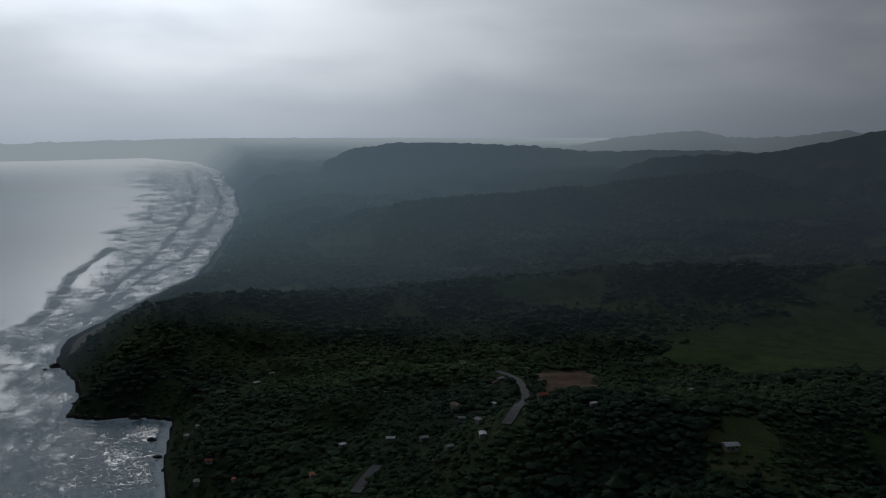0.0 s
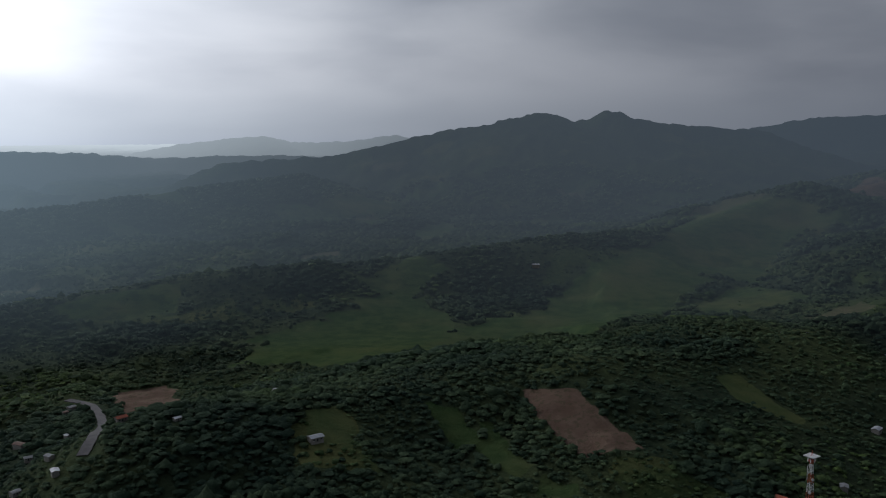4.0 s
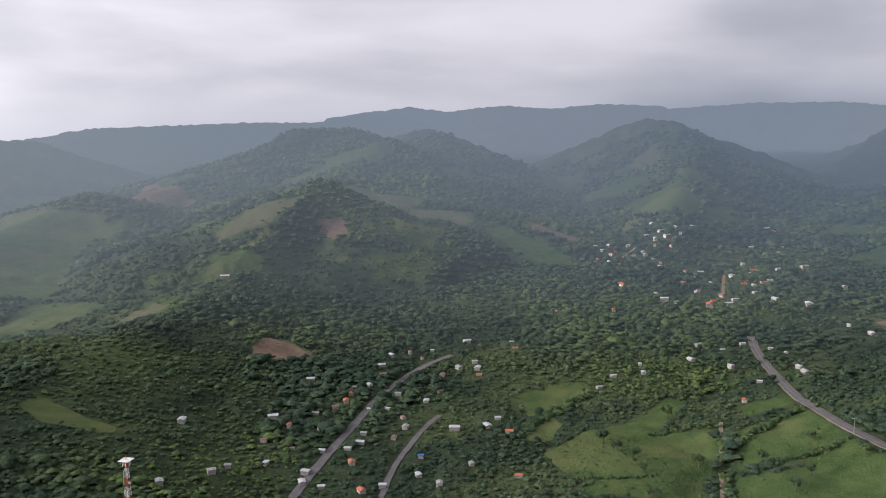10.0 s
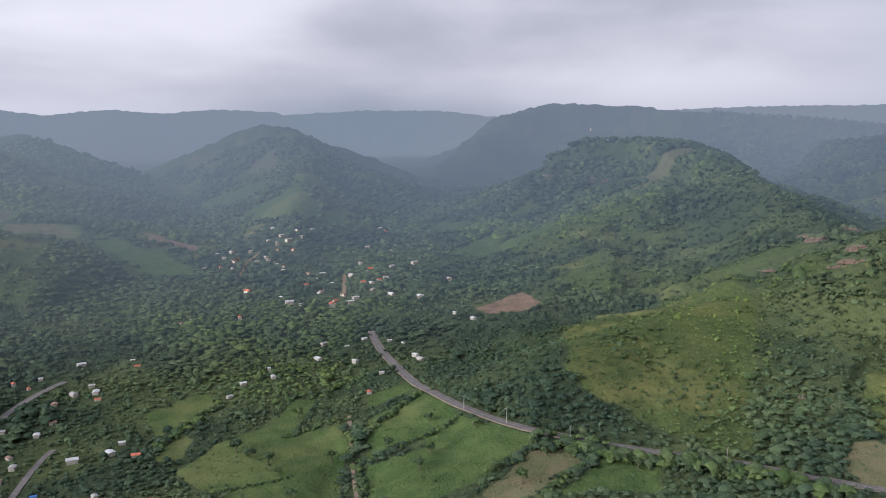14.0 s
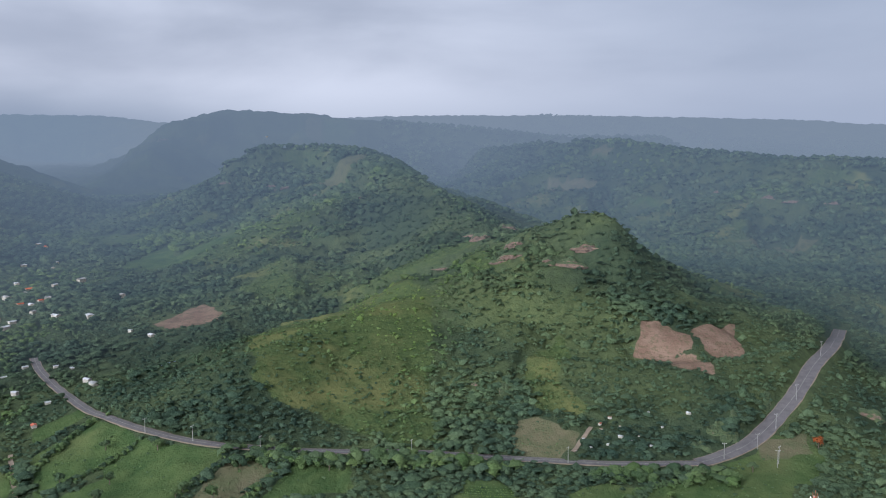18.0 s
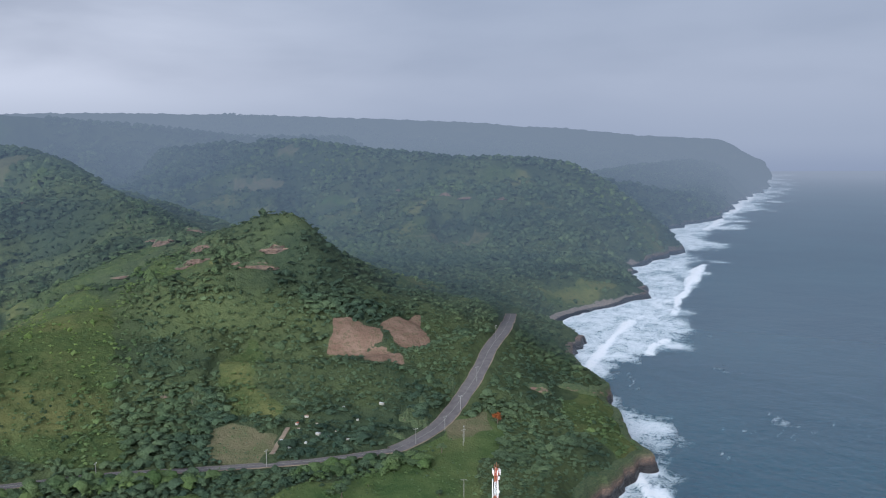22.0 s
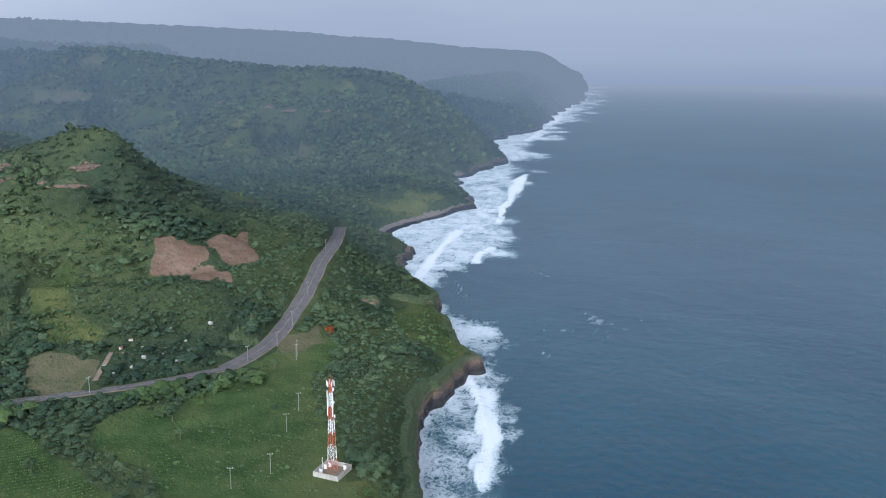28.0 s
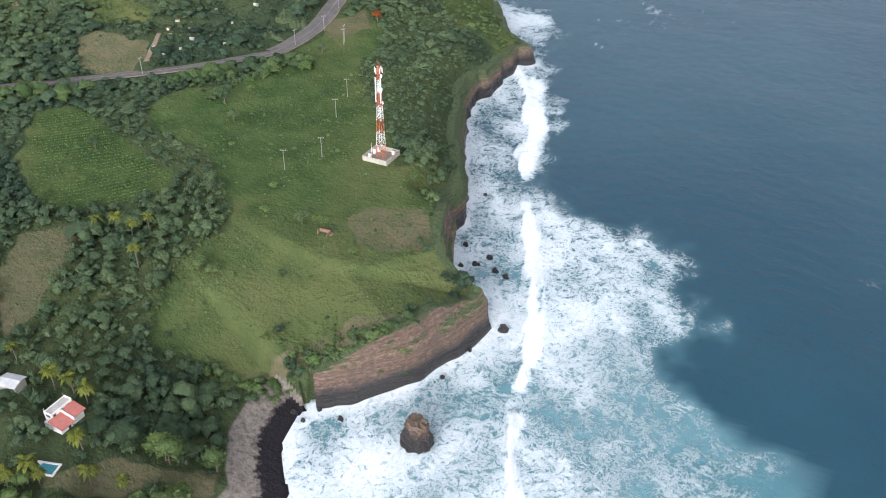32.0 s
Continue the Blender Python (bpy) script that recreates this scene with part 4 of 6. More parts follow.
def cover_at(x, y, h, s, cliff, rib):
    """What grows where: weights of pasture, dry grass, bare soil and sand."""
    grass, dry, soil, scrub = (np.zeros(x.shape) for _ in range(4))
    for kind, soft, poly in FIELDS:
        lo = np.min(np.array(poly), 0) - 30
        hi = np.max(np.array(poly), 0) + 30
        m = (x > lo[0]) & (x < hi[0]) & (y > lo[1]) & (y < hi[1])
        if not m.any():
            continue
        wx, wy = x[m] + 1.6 * soft * fbm(x[m], y[m], 14.0, 3, 33), y[m] + 1.6 * soft * fbm(x[m], y[m], 14.0, 3, 37)
        w = smooth(edge_in(wx, wy, poly), -soft, soft)
        target = {"grass": grass, "dry": dry, "soil": soil, "scrub": scrub}[kind]
        target[m] = np.maximum(target[m], w)
        if kind == "grass":
            soil[m] *= 1 - w
    r = np.hypot(x, y)
    # thin growth on the backs of the spurs, woods in the ravines
    scrub = np.maximum(scrub, (0.3 + 0.45 * smooth(r, 560, 800)) * smooth(-rib + 0.35 * fbm(x, y, 60.0, 3, 29), 0.12, 0.42))
    # small farm plots cut into the woods of the far slopes
    wx, wy = x + 45 * fbm(x, y, 120.0, 3, 23), y + 45 * fbm(x, y, 120.0, 3, 24)
    plot = lattice(np.floor((wx + 0.4 * wy) / 95).astype(np.int64), np.floor((wy - 0.3 * wx) / 60).astype(np.int64), 5)
    far = smooth(r, 640, 760)
    plot = plot + 0.09 * smooth(np.degrees(np.arctan2(x, y)), 84, 98)
    wild = np.where(plot < 0.10, 0.6, 0.0) * far
    dry = np.maximum(dry, np.where((plot > 0.10) & (plot < 0.12), 0.55, 0.0) * far)
    grass = np.maximum(grass, wild)
    sand = np.where(cliff <= 8, smooth(h, np.where((x < 0) & (r < 700), 1.4, 4.2), np.where((x < 0) & (r < 700), 0.7, 2.0)), 0.0) * (s < 60)
    return grass, dry, soil, sand, scrub


def soften(pts, step):
    """A smooth curve through points, evenly stepped."""
    p = np.array(pts, float)
    at = np.concatenate([[0], np.cumsum(np.hypot(*np.diff(p[:, :2], axis=0).T))])
    u = np.linspace(0, at[-1], max(4, int(at[-1] / step)))
    x, y = np.interp(u, at, p[:, 0]), np.interp(u, at, p[:, 1])
    k = np.ones(9) / 9
    for _ in range(2):
        x, y = (np.concatenate([[v[0]], np.convolve(np.pad(v, 4, "edge"), k, "valid")[1:-1], [v[-1]]]) for v in (x, y))
    return x, y


def road_level(x, y):
    """The evened height of a road along its line."""
    return np.convolve(np.pad(land(x, y)[0], 6, "edge"), np.ones(13) / 13, "valid")


PADS = [(*POOL[0], 6.0), (*RED_ROOF_HOUSE[0], 6.5), (*TOWER[0], 8.0), (*SHED[0], 4.0)]


def pad_level(x, y):
    return float(land(np.array([x]), np.array([y]))[0][0])


def build_ground(name, sheet, mat, bumpy):
    x, y, rows, cols = sheet.x, sheet.y, sheet.rows, sheet.cols
    h, s, cliff, rib = sheet.values
    grass, dry, soil, sand, scrub = cover_at(x, y, h, s, cliff, rib)
    h = h + bumpy * smooth(s, 15, 40) * (1 - np.maximum(np.maximum(grass, soil), dry)) * fbm(x, y, 16.0, 3, 31) * np.clip(np.hypot(x, y) / 600, 0, 3)
    h = np.where((cliff > 8) & (s < 2.0), -7.0, h)
    for px, py, rad in PADS:
        d = np.hypot(x - px, y - py)
        bed = 1 - smooth(d, rad, rad * 1.8)
        h = h * (1 - bed) + (pad_level(px, py) - 0.1) * bed
    for wide, line in ROADS.values():
        lo, hi = np.min(np.array(line), 0) - 20, np.max(np.array(line), 0) + 20
        m = (x > lo[0]) & (x < hi[0]) & (y > lo[1]) & (y < hi[1])
        rx, ry = soften(line, 3.0)
        d, level = near_line(x[m], y[m], np.stack([rx, ry, road_level(rx, ry)], 1))
        bed = 1 - smooth(d, wide / 2 + 0.8, wide / 2 + 6)
        h[m] = h[m] * (1 - bed) + (level - 0.25) * bed
    f = grid_faces(rows, cols)
    keep = (s[f] > -14).any(1)
    me = mesh_np(name, np.stack([x, y, h], 1), f[keep], mat, True, {"grass": grass, "dry": dry, "soil": soil, "sand": sand, "scrub": scrub})
    return new(name, me)


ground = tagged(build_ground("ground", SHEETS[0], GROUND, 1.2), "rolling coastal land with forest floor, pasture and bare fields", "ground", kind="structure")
backdrop = tagged(build_ground("backdrop", SHEETS[1], GROUND_HAZED, 2.2), "hazy forested hills and mesas far inland", "hills", kind="structure")


# ---- the sea ----
BREAKERS = [(BREAKER_A, 6, 1.6), (BREAKER_B, 3.4, 1.4), (BREAKER_C, 2.4, 1.2), (BREAKER_D, 3, 1.5), (BREAKER_E, 2, 1.3), (BREAKER_F, 6, 1.5), (BREAKER_G, 2.5, 1.3),
            (BREAKER_W, 4, 1.0), (BREAKER_W2, 6, 1.2), (SWASH_W, 5, 1.0), (SWASH_W2, 4, 1.0)]


def build_sea():
    rr = np.concatenate([np.linspace(0.02, 60, 24), 60 * (7500 / 60) ** (np.arange(1, 400) / 399)])
    aa = np.radians(np.concatenate([np.linspace(-200, -62, 60), np.linspace(-61.5, -12, 250), np.linspace(-11.5, 84, 50), np.linspace(84.5, 160, 380)]))
    R, A = np.meshgrid(rr, aa, indexing="ij")
    x, y = (R * np.sin(A)).ravel(), (R * np.cos(A)).ravel()
    near, cliff = near_line(x, y, SHORE)
    s = -np.where(inside(x, y, LAND), near, -near)
    r = np.hypot(x, y)
    wob = fbm(x, y, 60.0, 4, 41) + 0.55 * fbm(x, y, 11.0, 3, 42) * (r < 700)
    patchy = fbm(x, y, 25.0, 3, 43)
    edge = SURF_FAR + SURF_EDGE[3:] + [(30, -150), (40, -90), (80, -50)]
    zone = edge + [p[:2] for p in reversed(COAST[:len(COAST_EAST) + len(COAST_MIDDLE)])]
    edge_w = SURF_W + [(-470, 560), (-360, 380), (-250, 250)]
    zone_w = edge_w + [(-120, 270)] + [p[:2] for p in COAST[-len(COAST_WEST):]]
    foam, z, shoal = np.zeros(x.shape), np.zeros(x.shape), np.zeros(x.shape)
    for line, area, level in ((edge, zone, 0.35 + 0.11 * smooth(r, 300, 500)), (edge_w, zone_w, 0.26)):
        d = near_line(x, y, line)[0]
        soft = 5 + 0.02 * r
        within = smooth(np.where(inside(x, y, area), d, -d) + 2.2 * soft * wob, -0.6 * soft, soft)
        foam = np.maximum(foam, within * (level + 0.22 * patchy + 0.16 * fbm(x * 0.7 + y * 0.7, (y - x) * 0.25, 5.0, 3, 44)))
        shoal = np.maximum(shoal, within)
    foam = np.maximum(foam, 0.62 * smooth(s, 10, 2) * (s > -20))
    near_bay = smooth(np.hypot(x - 115, y + 135), 95, 30)
    foam = foam + 0.06 * near_bay * (shoal > 0.5)
    foam = foam - 0.15 * smooth(np.hypot(x - 65, y + 172), 62, 22)
    # breaking waves: line, width of the white water behind the crest, height
    for line, wide, high in BREAKERS:
        pts = np.array(line, float)
        out = near_line(pts[:, 0], pts[:, 1], SHORE)[0]
        d, off = near_line(x, y, np.stack([pts[:, 0], pts[:, 1], out], 1))
        wide = wide + np.where(x > 0, 0.004, 0.002) * np.maximum(r - 350, 0)
        m = d < wide * 4
        ragged = d + wide * 0.9 * fbm(x, y, 5.0 + 0.01 * r, 4, 61)
        white = np.where(s < off, 1.0 - smooth(ragged, wide * 0.25, wide * 0.6), 1.0 - smooth(ragged, wide * 0.4, wide * 2.0))
        foam = np.maximum(foam, np.where(m, white * np.where(x > 0, 0.95 + 0.35 * patchy, 0.5 + 0.3 * patchy), 0))
        z = z + np.where(m & (x > 0), high * np.exp(-(d / (wide * 0.5)) ** 2), 0)
    # thin threads of foam that drift off the surf
    drift = smooth(np.abs(fbm(x * 0.8 + y * 0.3, y * 0.6 - x * 0.3, 34.0, 4, 77)), 0.05, 0.0) * smooth(fbm(x, y, 80.0, 3, 78), 0.0, 0.4) * smooth(s, 240, 50) * (r < 900)
    foam = np.maximum(foam, 0.22 * drift)
    shoal = shoal * (0.25 + 0.6 * smooth(np.hypot(x - 120, y + 150), 130, 50))
    z = z + 0.25 * fbm(x, y, 40.0, 3, 99)
    f = grid_faces(len(rr), len(aa))
    keep = (s[f] > -30).any(1)
    return new("water", mesh_np("water", np.stack([x, y, z], 1), f[keep], SEA, True, {"foam": np.clip(foam, 0, 1.3), "shoal": shoal}))


tagged(build_sea(), "blue-grey ocean with white surf along the shore", "sea", kind="structure")


# ---- cliffs along the shore ----
def build_cliffs():
    pts = np.array([p for p in SHORE])
    runs, run = [], []
    for p in pts:
        if p[2] > 5 and np.hypot(p[0], p[1]) < 3500:
            run.append(p)
        else:
            runs, run = (runs + [run] if len(run) > 3 else runs), []
    for run in runs + ([run] if len(run) > 3 else []):
        run = np.array(run)
        seg = np.hypot(*np.diff(run[:, :2], axis=0).T)
        at = np.concatenate([[0], np.cumsum(seg)])
        r_mean = np.hypot(run[:, 0], run[:, 1]).mean()
        count = int(min(900, at[-1] / max(0.9, r_mean * 0.004)))
        u = np.linspace(0, at[-1], count)
        x, y = np.interp(u, at, run[:, 0]), np.interp(u, at, run[:, 1])
        dx, dy = np.gradient(x), np.gradient(y)
        k = np.ones(5) / 5
        dx, dy = np.convolve(np.pad(dx, 2, "edge"), k, "valid"), np.convolve(np.pad(dy, 2, "edge"), k, "valid")
        ln = np.hypot(dx, dy)
        ix, iy = dy / ln, -dx / ln
        if (land(x + 4 * ix, y + 4 * iy)[1]).mean() < 0:
            ix, iy = -ix, -iy
        top_h = land(x + 5 * ix, y + 5 * iy)[0]
        rows = 26
        V = []
        for j in range(rows):
            v = j / (rows - 1)
            z = -2 + (top_h + 2) * min(1.0, v / 0.9)
            back = -2.6 + 4.0 * v ** 1.4 + (3.5 * max(0, v - 0.9) / 0.1)
            ledge = 1.6 * fbm(z * 1.0, u * 0.02, 3.2, 3, 7) + 2.2 * fbm(u, z * 0.35, 9.0, 4, 11)
            ledge = np.minimum(ledge, 1.2) * (1 if v < 0.9 else 0.3)
            V.append(np.stack([x + ix * (back + ledge), y + iy * (back + ledge), z + (0.12 if v > 0.95 else 0)], 1))
        # rock with haze painted in as emission, none of it on near cliffs
        ob = new("cliff", mesh_np("cliff", np.concatenate(V), grid_faces(rows, count), ROCK_HAZED, False))
        tagged(ob, "layered brown tuff sea cliff, dark and wet at its foot", "cliff", kind="structure")


build_cliffs()


# ---- forest: crowns of several lumps, thinner with distance ----
def ico(sub, seed, floor=-0.45, rugged=1.0):
    bm = bmesh.new()
    bmesh.ops.create_icosphere(bm, subdivisions=sub, radius=1.0)
    rnd = random.Random(seed)
    off = Vector((rnd.uniform(0, 50), rnd.uniform(0, 50), rnd.uniform(0, 50)))
    for v in bm.verts:
        v.co *= 1 + rugged * (0.45 * noise.noise(v.co * 1.6 + off) + 0.3 * noise.noise(v.co * 4.0 + off))
    bmesh.ops.delete(bm, geom=[v for v in bm.verts if v.co.z < floor], context="VERTS")
    bm.verts.index_update()
    v = np.array([p.co for p in bm.verts])
    f = np.array([[p.index for p in q.verts] for q in bm.faces])
    bm.free()
    return v, f


def join(parts):
    V, F, base = [], [], 0
    for v, f in parts:
        V.append(v), F.append(f + base)
        base += len(v)
    return np.concatenate(V), np.concatenate(F)


def crown(seed, lobes, sub, leaves=0):
    """A crown about 1 wide and high: lobes round a middle, with loose sprays of leaves."""
    rnd = random.Random(seed)
    parts = []
    for k in range(lobes):
        v, f = ico(sub, seed * 31 + k)
        a, d = rnd.uniform(0, 6.283), (0 if k == 0 else rnd.uniform(0.35, 0.7))
        s = rnd.uniform(0.55, 0.75) if k == 0 else rnd.uniform(0.28, 0.5)
        parts.append((v * (s, s, s * rnd.uniform(0.8, 1.05)) + (d * math.cos(a), d * math.sin(a), rnd.uniform(-0.15, 0.3) - d * 0.25), f))
    if leaves:
        base = np.concatenate([p[0] for p in parts])
        V, F = [], []
        for k in range(leaves):
            p = base[rnd.randrange(len(base))] * rnd.uniform(1.0, 1.13)
            q = np.array([[rnd.gauss(0, 0.075) for _ in range(3)] for _ in range(3)])
            V.append(p + q)
            F.append([3 * k, 3 * k + 1, 3 * k + 2])
        parts.append((np.concatenate(V), np.array(F)))
    return join(parts)


NEAR = [crown(k + 1, 4, 1, 24) for k in range(10)]
RICH = [crown(k + 81, 7, 1, 50) for k in range(10)]
PAIR = [crown(k + 60, 2, 1) for k in range(8)]
MIDDLE = [crown(k + 40, 3, 1) for k in range(8)]
FAR = [ico(1, k + 20, -0.45, 0.8) for k in range(8)]


def scatter(r0, r1, spread, smallest, az0, az1, seed):
    """Places for trees on a jittered polar lattice whose cells grow with distance."""
    rng = np.random.default_rng(seed)
    out = []
    r = r0
    while r < r1:
        cell = max(smallest, r * spread)
        count = int(r * math.radians(az1 - az0) / cell)
        a = np.radians(az0) + (np.arange(count) + rng.uniform(-0.5, 0.5, count)) * cell / r
        rad = r + rng.uniform(-0.5, 0.5, count) * cell
        out.append(np.stack([rad * np.sin(a), rad * np.cos(a), np.full(count, cell)], 1))
        r += cell * 0.92
    return np.concatenate(out), rng


# more small roofs along the village streets
plot_rng = np.random.default_rng(17)
for key, count in (("village_road", 34), ("side_road", 12), ("far_street", 20), ("far_lane", 18), ("west_road", 8)):
    lx, ly = soften(ROADS[key][1], 3.0)
    for _ in range(count):
        k = int(plot_rng.integers(1, len(lx) - 1))
        gx, gy = lx[k + 1] - lx[k - 1], ly[k + 1] - ly[k - 1]
        off = plot_rng.choice((-1, 1)) * plot_rng.uniform(9, 42) / math.hypot(gx, gy)
        qx, qy = lx[k] - gy * off, ly[k] + gx * off
        if all(math.hypot(qx - p[0], qy - p[1]) > 10 for p in PLOTS):
            PLOTS.insert(0, (qx, qy, int(plot_rng.choice((0, 0, 0, 1, 2, 2, 3, 3, 3)))))


def blocked(x, y):
    """Roads and house plots that stay free of trees."""
    out = np.zeros(x.shape, bool)
    for width, line in ROADS.values():
        out |= near_line(x, y, line)[0] < width / 2 + (3.0 if width > 6 else 1.6)
    for px, py, *_ in PLOTS + [(*p, 0) for p in RED_ROOF_HOUSE + POOL + SHED + TOWER]:
        k = 1 - 4 / math.hypot(px, py)
        size = min(2.0, max(0.85, math.hypot(px, py) / 520)) * (0.35 if py < -120 and px > 300 else 1.0)
        out |= np.hypot(x - px * k, y - py * k) < 3.2 * size
        out |= np.hypot(x - px, y - py) < 3.6 * size
    for px, py, wide, tall in OUTCROPS:
        k = 1 - (0.5 * wide + 2) / math.hypot(px, py)
        out |= np.hypot(x - px * k, y - py * k) < 0.55 * wide
    for p, rad in ((RED_ROOF_HOUSE[0], 6.0), (POOL[0], 5.5), (TOWER[0], 10)):
        k = 1 - 6 / math.hypot(*p)
        out |= np.hypot(x - p[0], y - p[1]) < rad
        out |= np.hypot(x - p[0] * k, y - p[1] * k) < rad * 0.8
    return out


SINGLES = []  # the trees nearest to the bay, built one by one further down


def forest(name, r0, r1, spread, smallest, shapes, mat, seed, label, az0=-58):
    pts, rng = scatter(r0, r1, spread, smallest, az0, 146, seed)
    x, y, cell = pts.T
    h, s, cliff, rib = land(x, y)
    grass, dry, soil, sand, scrub = cover_at(x, y, h, s, cliff, rib)
    free = np.maximum(np.maximum(grass * smooth(s, 5, 11), dry), np.maximum(soil, sand))
    u = rng.uniform(0, 1, (6, len(x)))
    keep = (s > 3.5) & (h > np.where((x < 0) & (np.hypot(x, y) < 700), 1.3, 3)) & (u[0] > free * 1.3 - 0.12) & (u[1] > scrub * 0.32) & ~blocked(x, y)
    thin = fbm(x, y, 45.0, 3, 51)
    keep &= u[2] < 1.0 + 0.5 * thin
    keep &= ~((free > 0.5) & (u[3] > 0.10))
    fresh_map = smooth(fbm(x, y, 130.0, 3, 71), 0.15, 0.5)
    big = 0.62 + 0.55 * smooth(fbm(x, y, 70.0, 3, 91), -0.3, 0.4)
    i = np.nonzero(keep)[0]
    x, y, h, s, cell, big, scrub, free, fresh_map = (v[i] for v in (x, y, h, s, cell, big, scrub, free, fresh_map))
    count = len(i)
    r = np.hypot(x, y)
    low = (scrub > 0.4) | (free > 0.5) | (s < 16)
    w = cell * rng.uniform(0.5, 1.1, count) * np.where(rng.uniform(0, 1, count) < 0.14, 1.55, 1.0) * big * np.where(free > 0.5, 0.48, np.where(low, 0.62, 1.0))
    w = np.clip(w, 1.2, 7.0 if r0 < 1500 else 11.0)
    t = w * np.where(r < 300, rng.uniform(0.85, 1.25, count), rng.uniform(0.6, 0.95, count))
    fresh = np.minimum(1.0, fresh_map * rng.uniform(0.0, 0.5, count) + scrub * rng.uniform(0.05, 0.4, count))
    tone, turn, kind = rng.uniform(0, 1, count), rng.uniform(0, 6.283, count), rng.integers(0, len(shapes), count)
    if name == "forest":
        lone = np.nonzero((r < 222) & ~low & (w > 2.2))[0][:280]
        SINGLES.extend(zip(x[lone], y[lone], h[lone], w[lone], t[lone]))
        kind[lone] = -1
    V, F, A, T, base = [], [], [], [], 0
    for k, (v, f) in enumerate(shapes):
        m = np.nonzero(kind == k)[0]
        c, sn = np.cos(turn[m]) * w[m], np.sin(turn[m]) * w[m]
        V.append(np.stack([x[m, None] + c[:, None] * v[:, 0] - sn[:, None] * v[:, 1], y[m, None] + sn[:, None] * v[:, 0] + c[:, None] * v[:, 1],
                           h[m, None] + t[m, None] * (np.where(r[m] < 300, 0.3, 0.14)[:, None] + v[:, 2])], -1).reshape(-1, 3))
        F.append((f[None] + base + len(v) * np.arange(len(m))[:, None, None]).reshape(-1, 3))
        base += len(v) * len(m)
        A.append(np.repeat(fresh[m], len(v))), T.append(np.repeat(tone[m], len(v)))
    return tagged(new(name, mesh_np(name, np.concatenate(V), np.concatenate(F), mat, True, {"fresh": np.concatenate(A), "tone": np.concatenate(T)})), label, "forest", kind="stuff")


forest("forest", 150, 300, 0.0140, 4.3, RICH, LEAF, 1, "dense mixed green tropical trees behind the bay")
forest("slope_forest", 300, 450, 0.0094, 3.2, MIDDLE, LEAF, 6, "dense mixed green trees over the near slopes")
forest("hill_forest", 450, 563, 0.0086, 3.8, PAIR, LEAF, 3, "dense mixed green tropical forest covering the hills")
forest("valley_forest", 562, 1000, 0.0078, 4.4, PAIR, LEAF_HAZED, 4, "green forest over the valley and the mesa slopes")
forest("far_forest", 1000, 1700, 0.0072, 7.0, FAR, LEAF_HAZED, 2, "hazy green forest on the distant hills")
forest("cape_forest", 1700, 3300, 0.0072, 12.0, FAR, LEAF_HAZED, 8, "bluish hazy woods on the far capes", 103)


def tufts(count, seed):
    """Low tufts and seedlings scattered over the pastures."""
    rng = np.random.default_rng(seed)
    r, az = rng.uniform(170, 440, count * 7), np.radians(rng.uniform(60, 138, count * 7))
    x, y = r * np.sin(az), r * np.cos(az)
    h, s, cliff, rib = land(x, y)
    grass, dry, soil, sand, scrub = cover_at(x, y, h, s, cliff, rib)
    ok = np.nonzero((np.maximum(grass, dry) > 0.8) & (s > 4) & ~blocked(x, y) & (fbm(x, y, 30.0, 3, 19) + rng.uniform(-0.5, 0.5, len(x)) > 0.05))[0][:count]
    V, F, A, T, base = [], [], [], [], 0
    for i in ok:
        v, f = FAR[int(rng.integers(len(FAR)))]
        w = rng.uniform(0.2, 0.55) * (2.2 if rng.uniform() < 0.06 else 1.0)
        V.append(v * (w, w, w * rng.uniform(0.5, 1.0)) + (x[i], y[i], h[i] + 0.1))
        F.append(f + base)
        base += len(v)
        A.append(np.full(len(v), rng.uniform(0, 0.4))), T.append(np.full(len(v), rng.uniform(0, 1)))
    ob = new("grass_tufts", mesh_np("grass_tufts", np.concatenate(V), np.concatenate(F), LEAF, True, {"fresh": np.concatenate(A), "tone": np.concatenate(T)}))
    return tagged(ob, "scattered green tufts and seedlings in the pasture", "grass", kind="stuff")


tufts(3500, 5)


def crop_rows(poly, gap, seed):
    """Rows of low young plants bent along the slope."""
    rng = np.random.default_rng(seed)
    lo, hi = np.min(np.array(poly), 0), np.max(np.array(poly), 0)
    cx, cy = hi[0] + 60, lo[1] - 20
    P = []
    for rad in np.arange(20, 260, gap):
        a = np.arange(0, 2 * math.pi, 0.8 / rad)
        P.append(np.stack([cx + rad * np.cos(a), cy + rad * np.sin(a)], 1))
    P = np.concatenate(P)
    P = P[(edge_in(P[:, 0], P[:, 1], poly) > 1.0) & (rng.uniform(0, 1, len(P)) < 0.8)][:7000]
    P = P + rng.normal(0, 0.12, P.shape)
    h = land(P[:, 0], P[:, 1])[0]
    v, f = np.array([(1, 0, 0), (-0.5, 0.87, 0), (-0.5, -0.87, 0), (0, 0, 1.1)]), np.array([(0, 1, 3), (1, 2, 3), (2, 0, 3)])
    w = rng.uniform(0.25, 0.5, len(P))[:, None, None]
    V = (v[None] * w + np.concatenate([P, h[:, None] + 0.02], 1)[:, None]).reshape(-1, 3)
    F = (f[None] + 4 * np.arange(len(P))[:, None, None]).reshape(-1, 3)
    ob = new("crop_rows", mesh_np("crop_rows", V, F, LEAF, False, {"fresh": np.repeat(rng.uniform(0.2, 0.8, len(P)), 4), "tone": np.repeat(rng.uniform(0.3, 1, len(P)), 4)}))
    tagged(ob, "curved rows of low green crops in a field", "crops", kind="stuff")


crop_rows(CROP_FIELD, 2.4, 15)


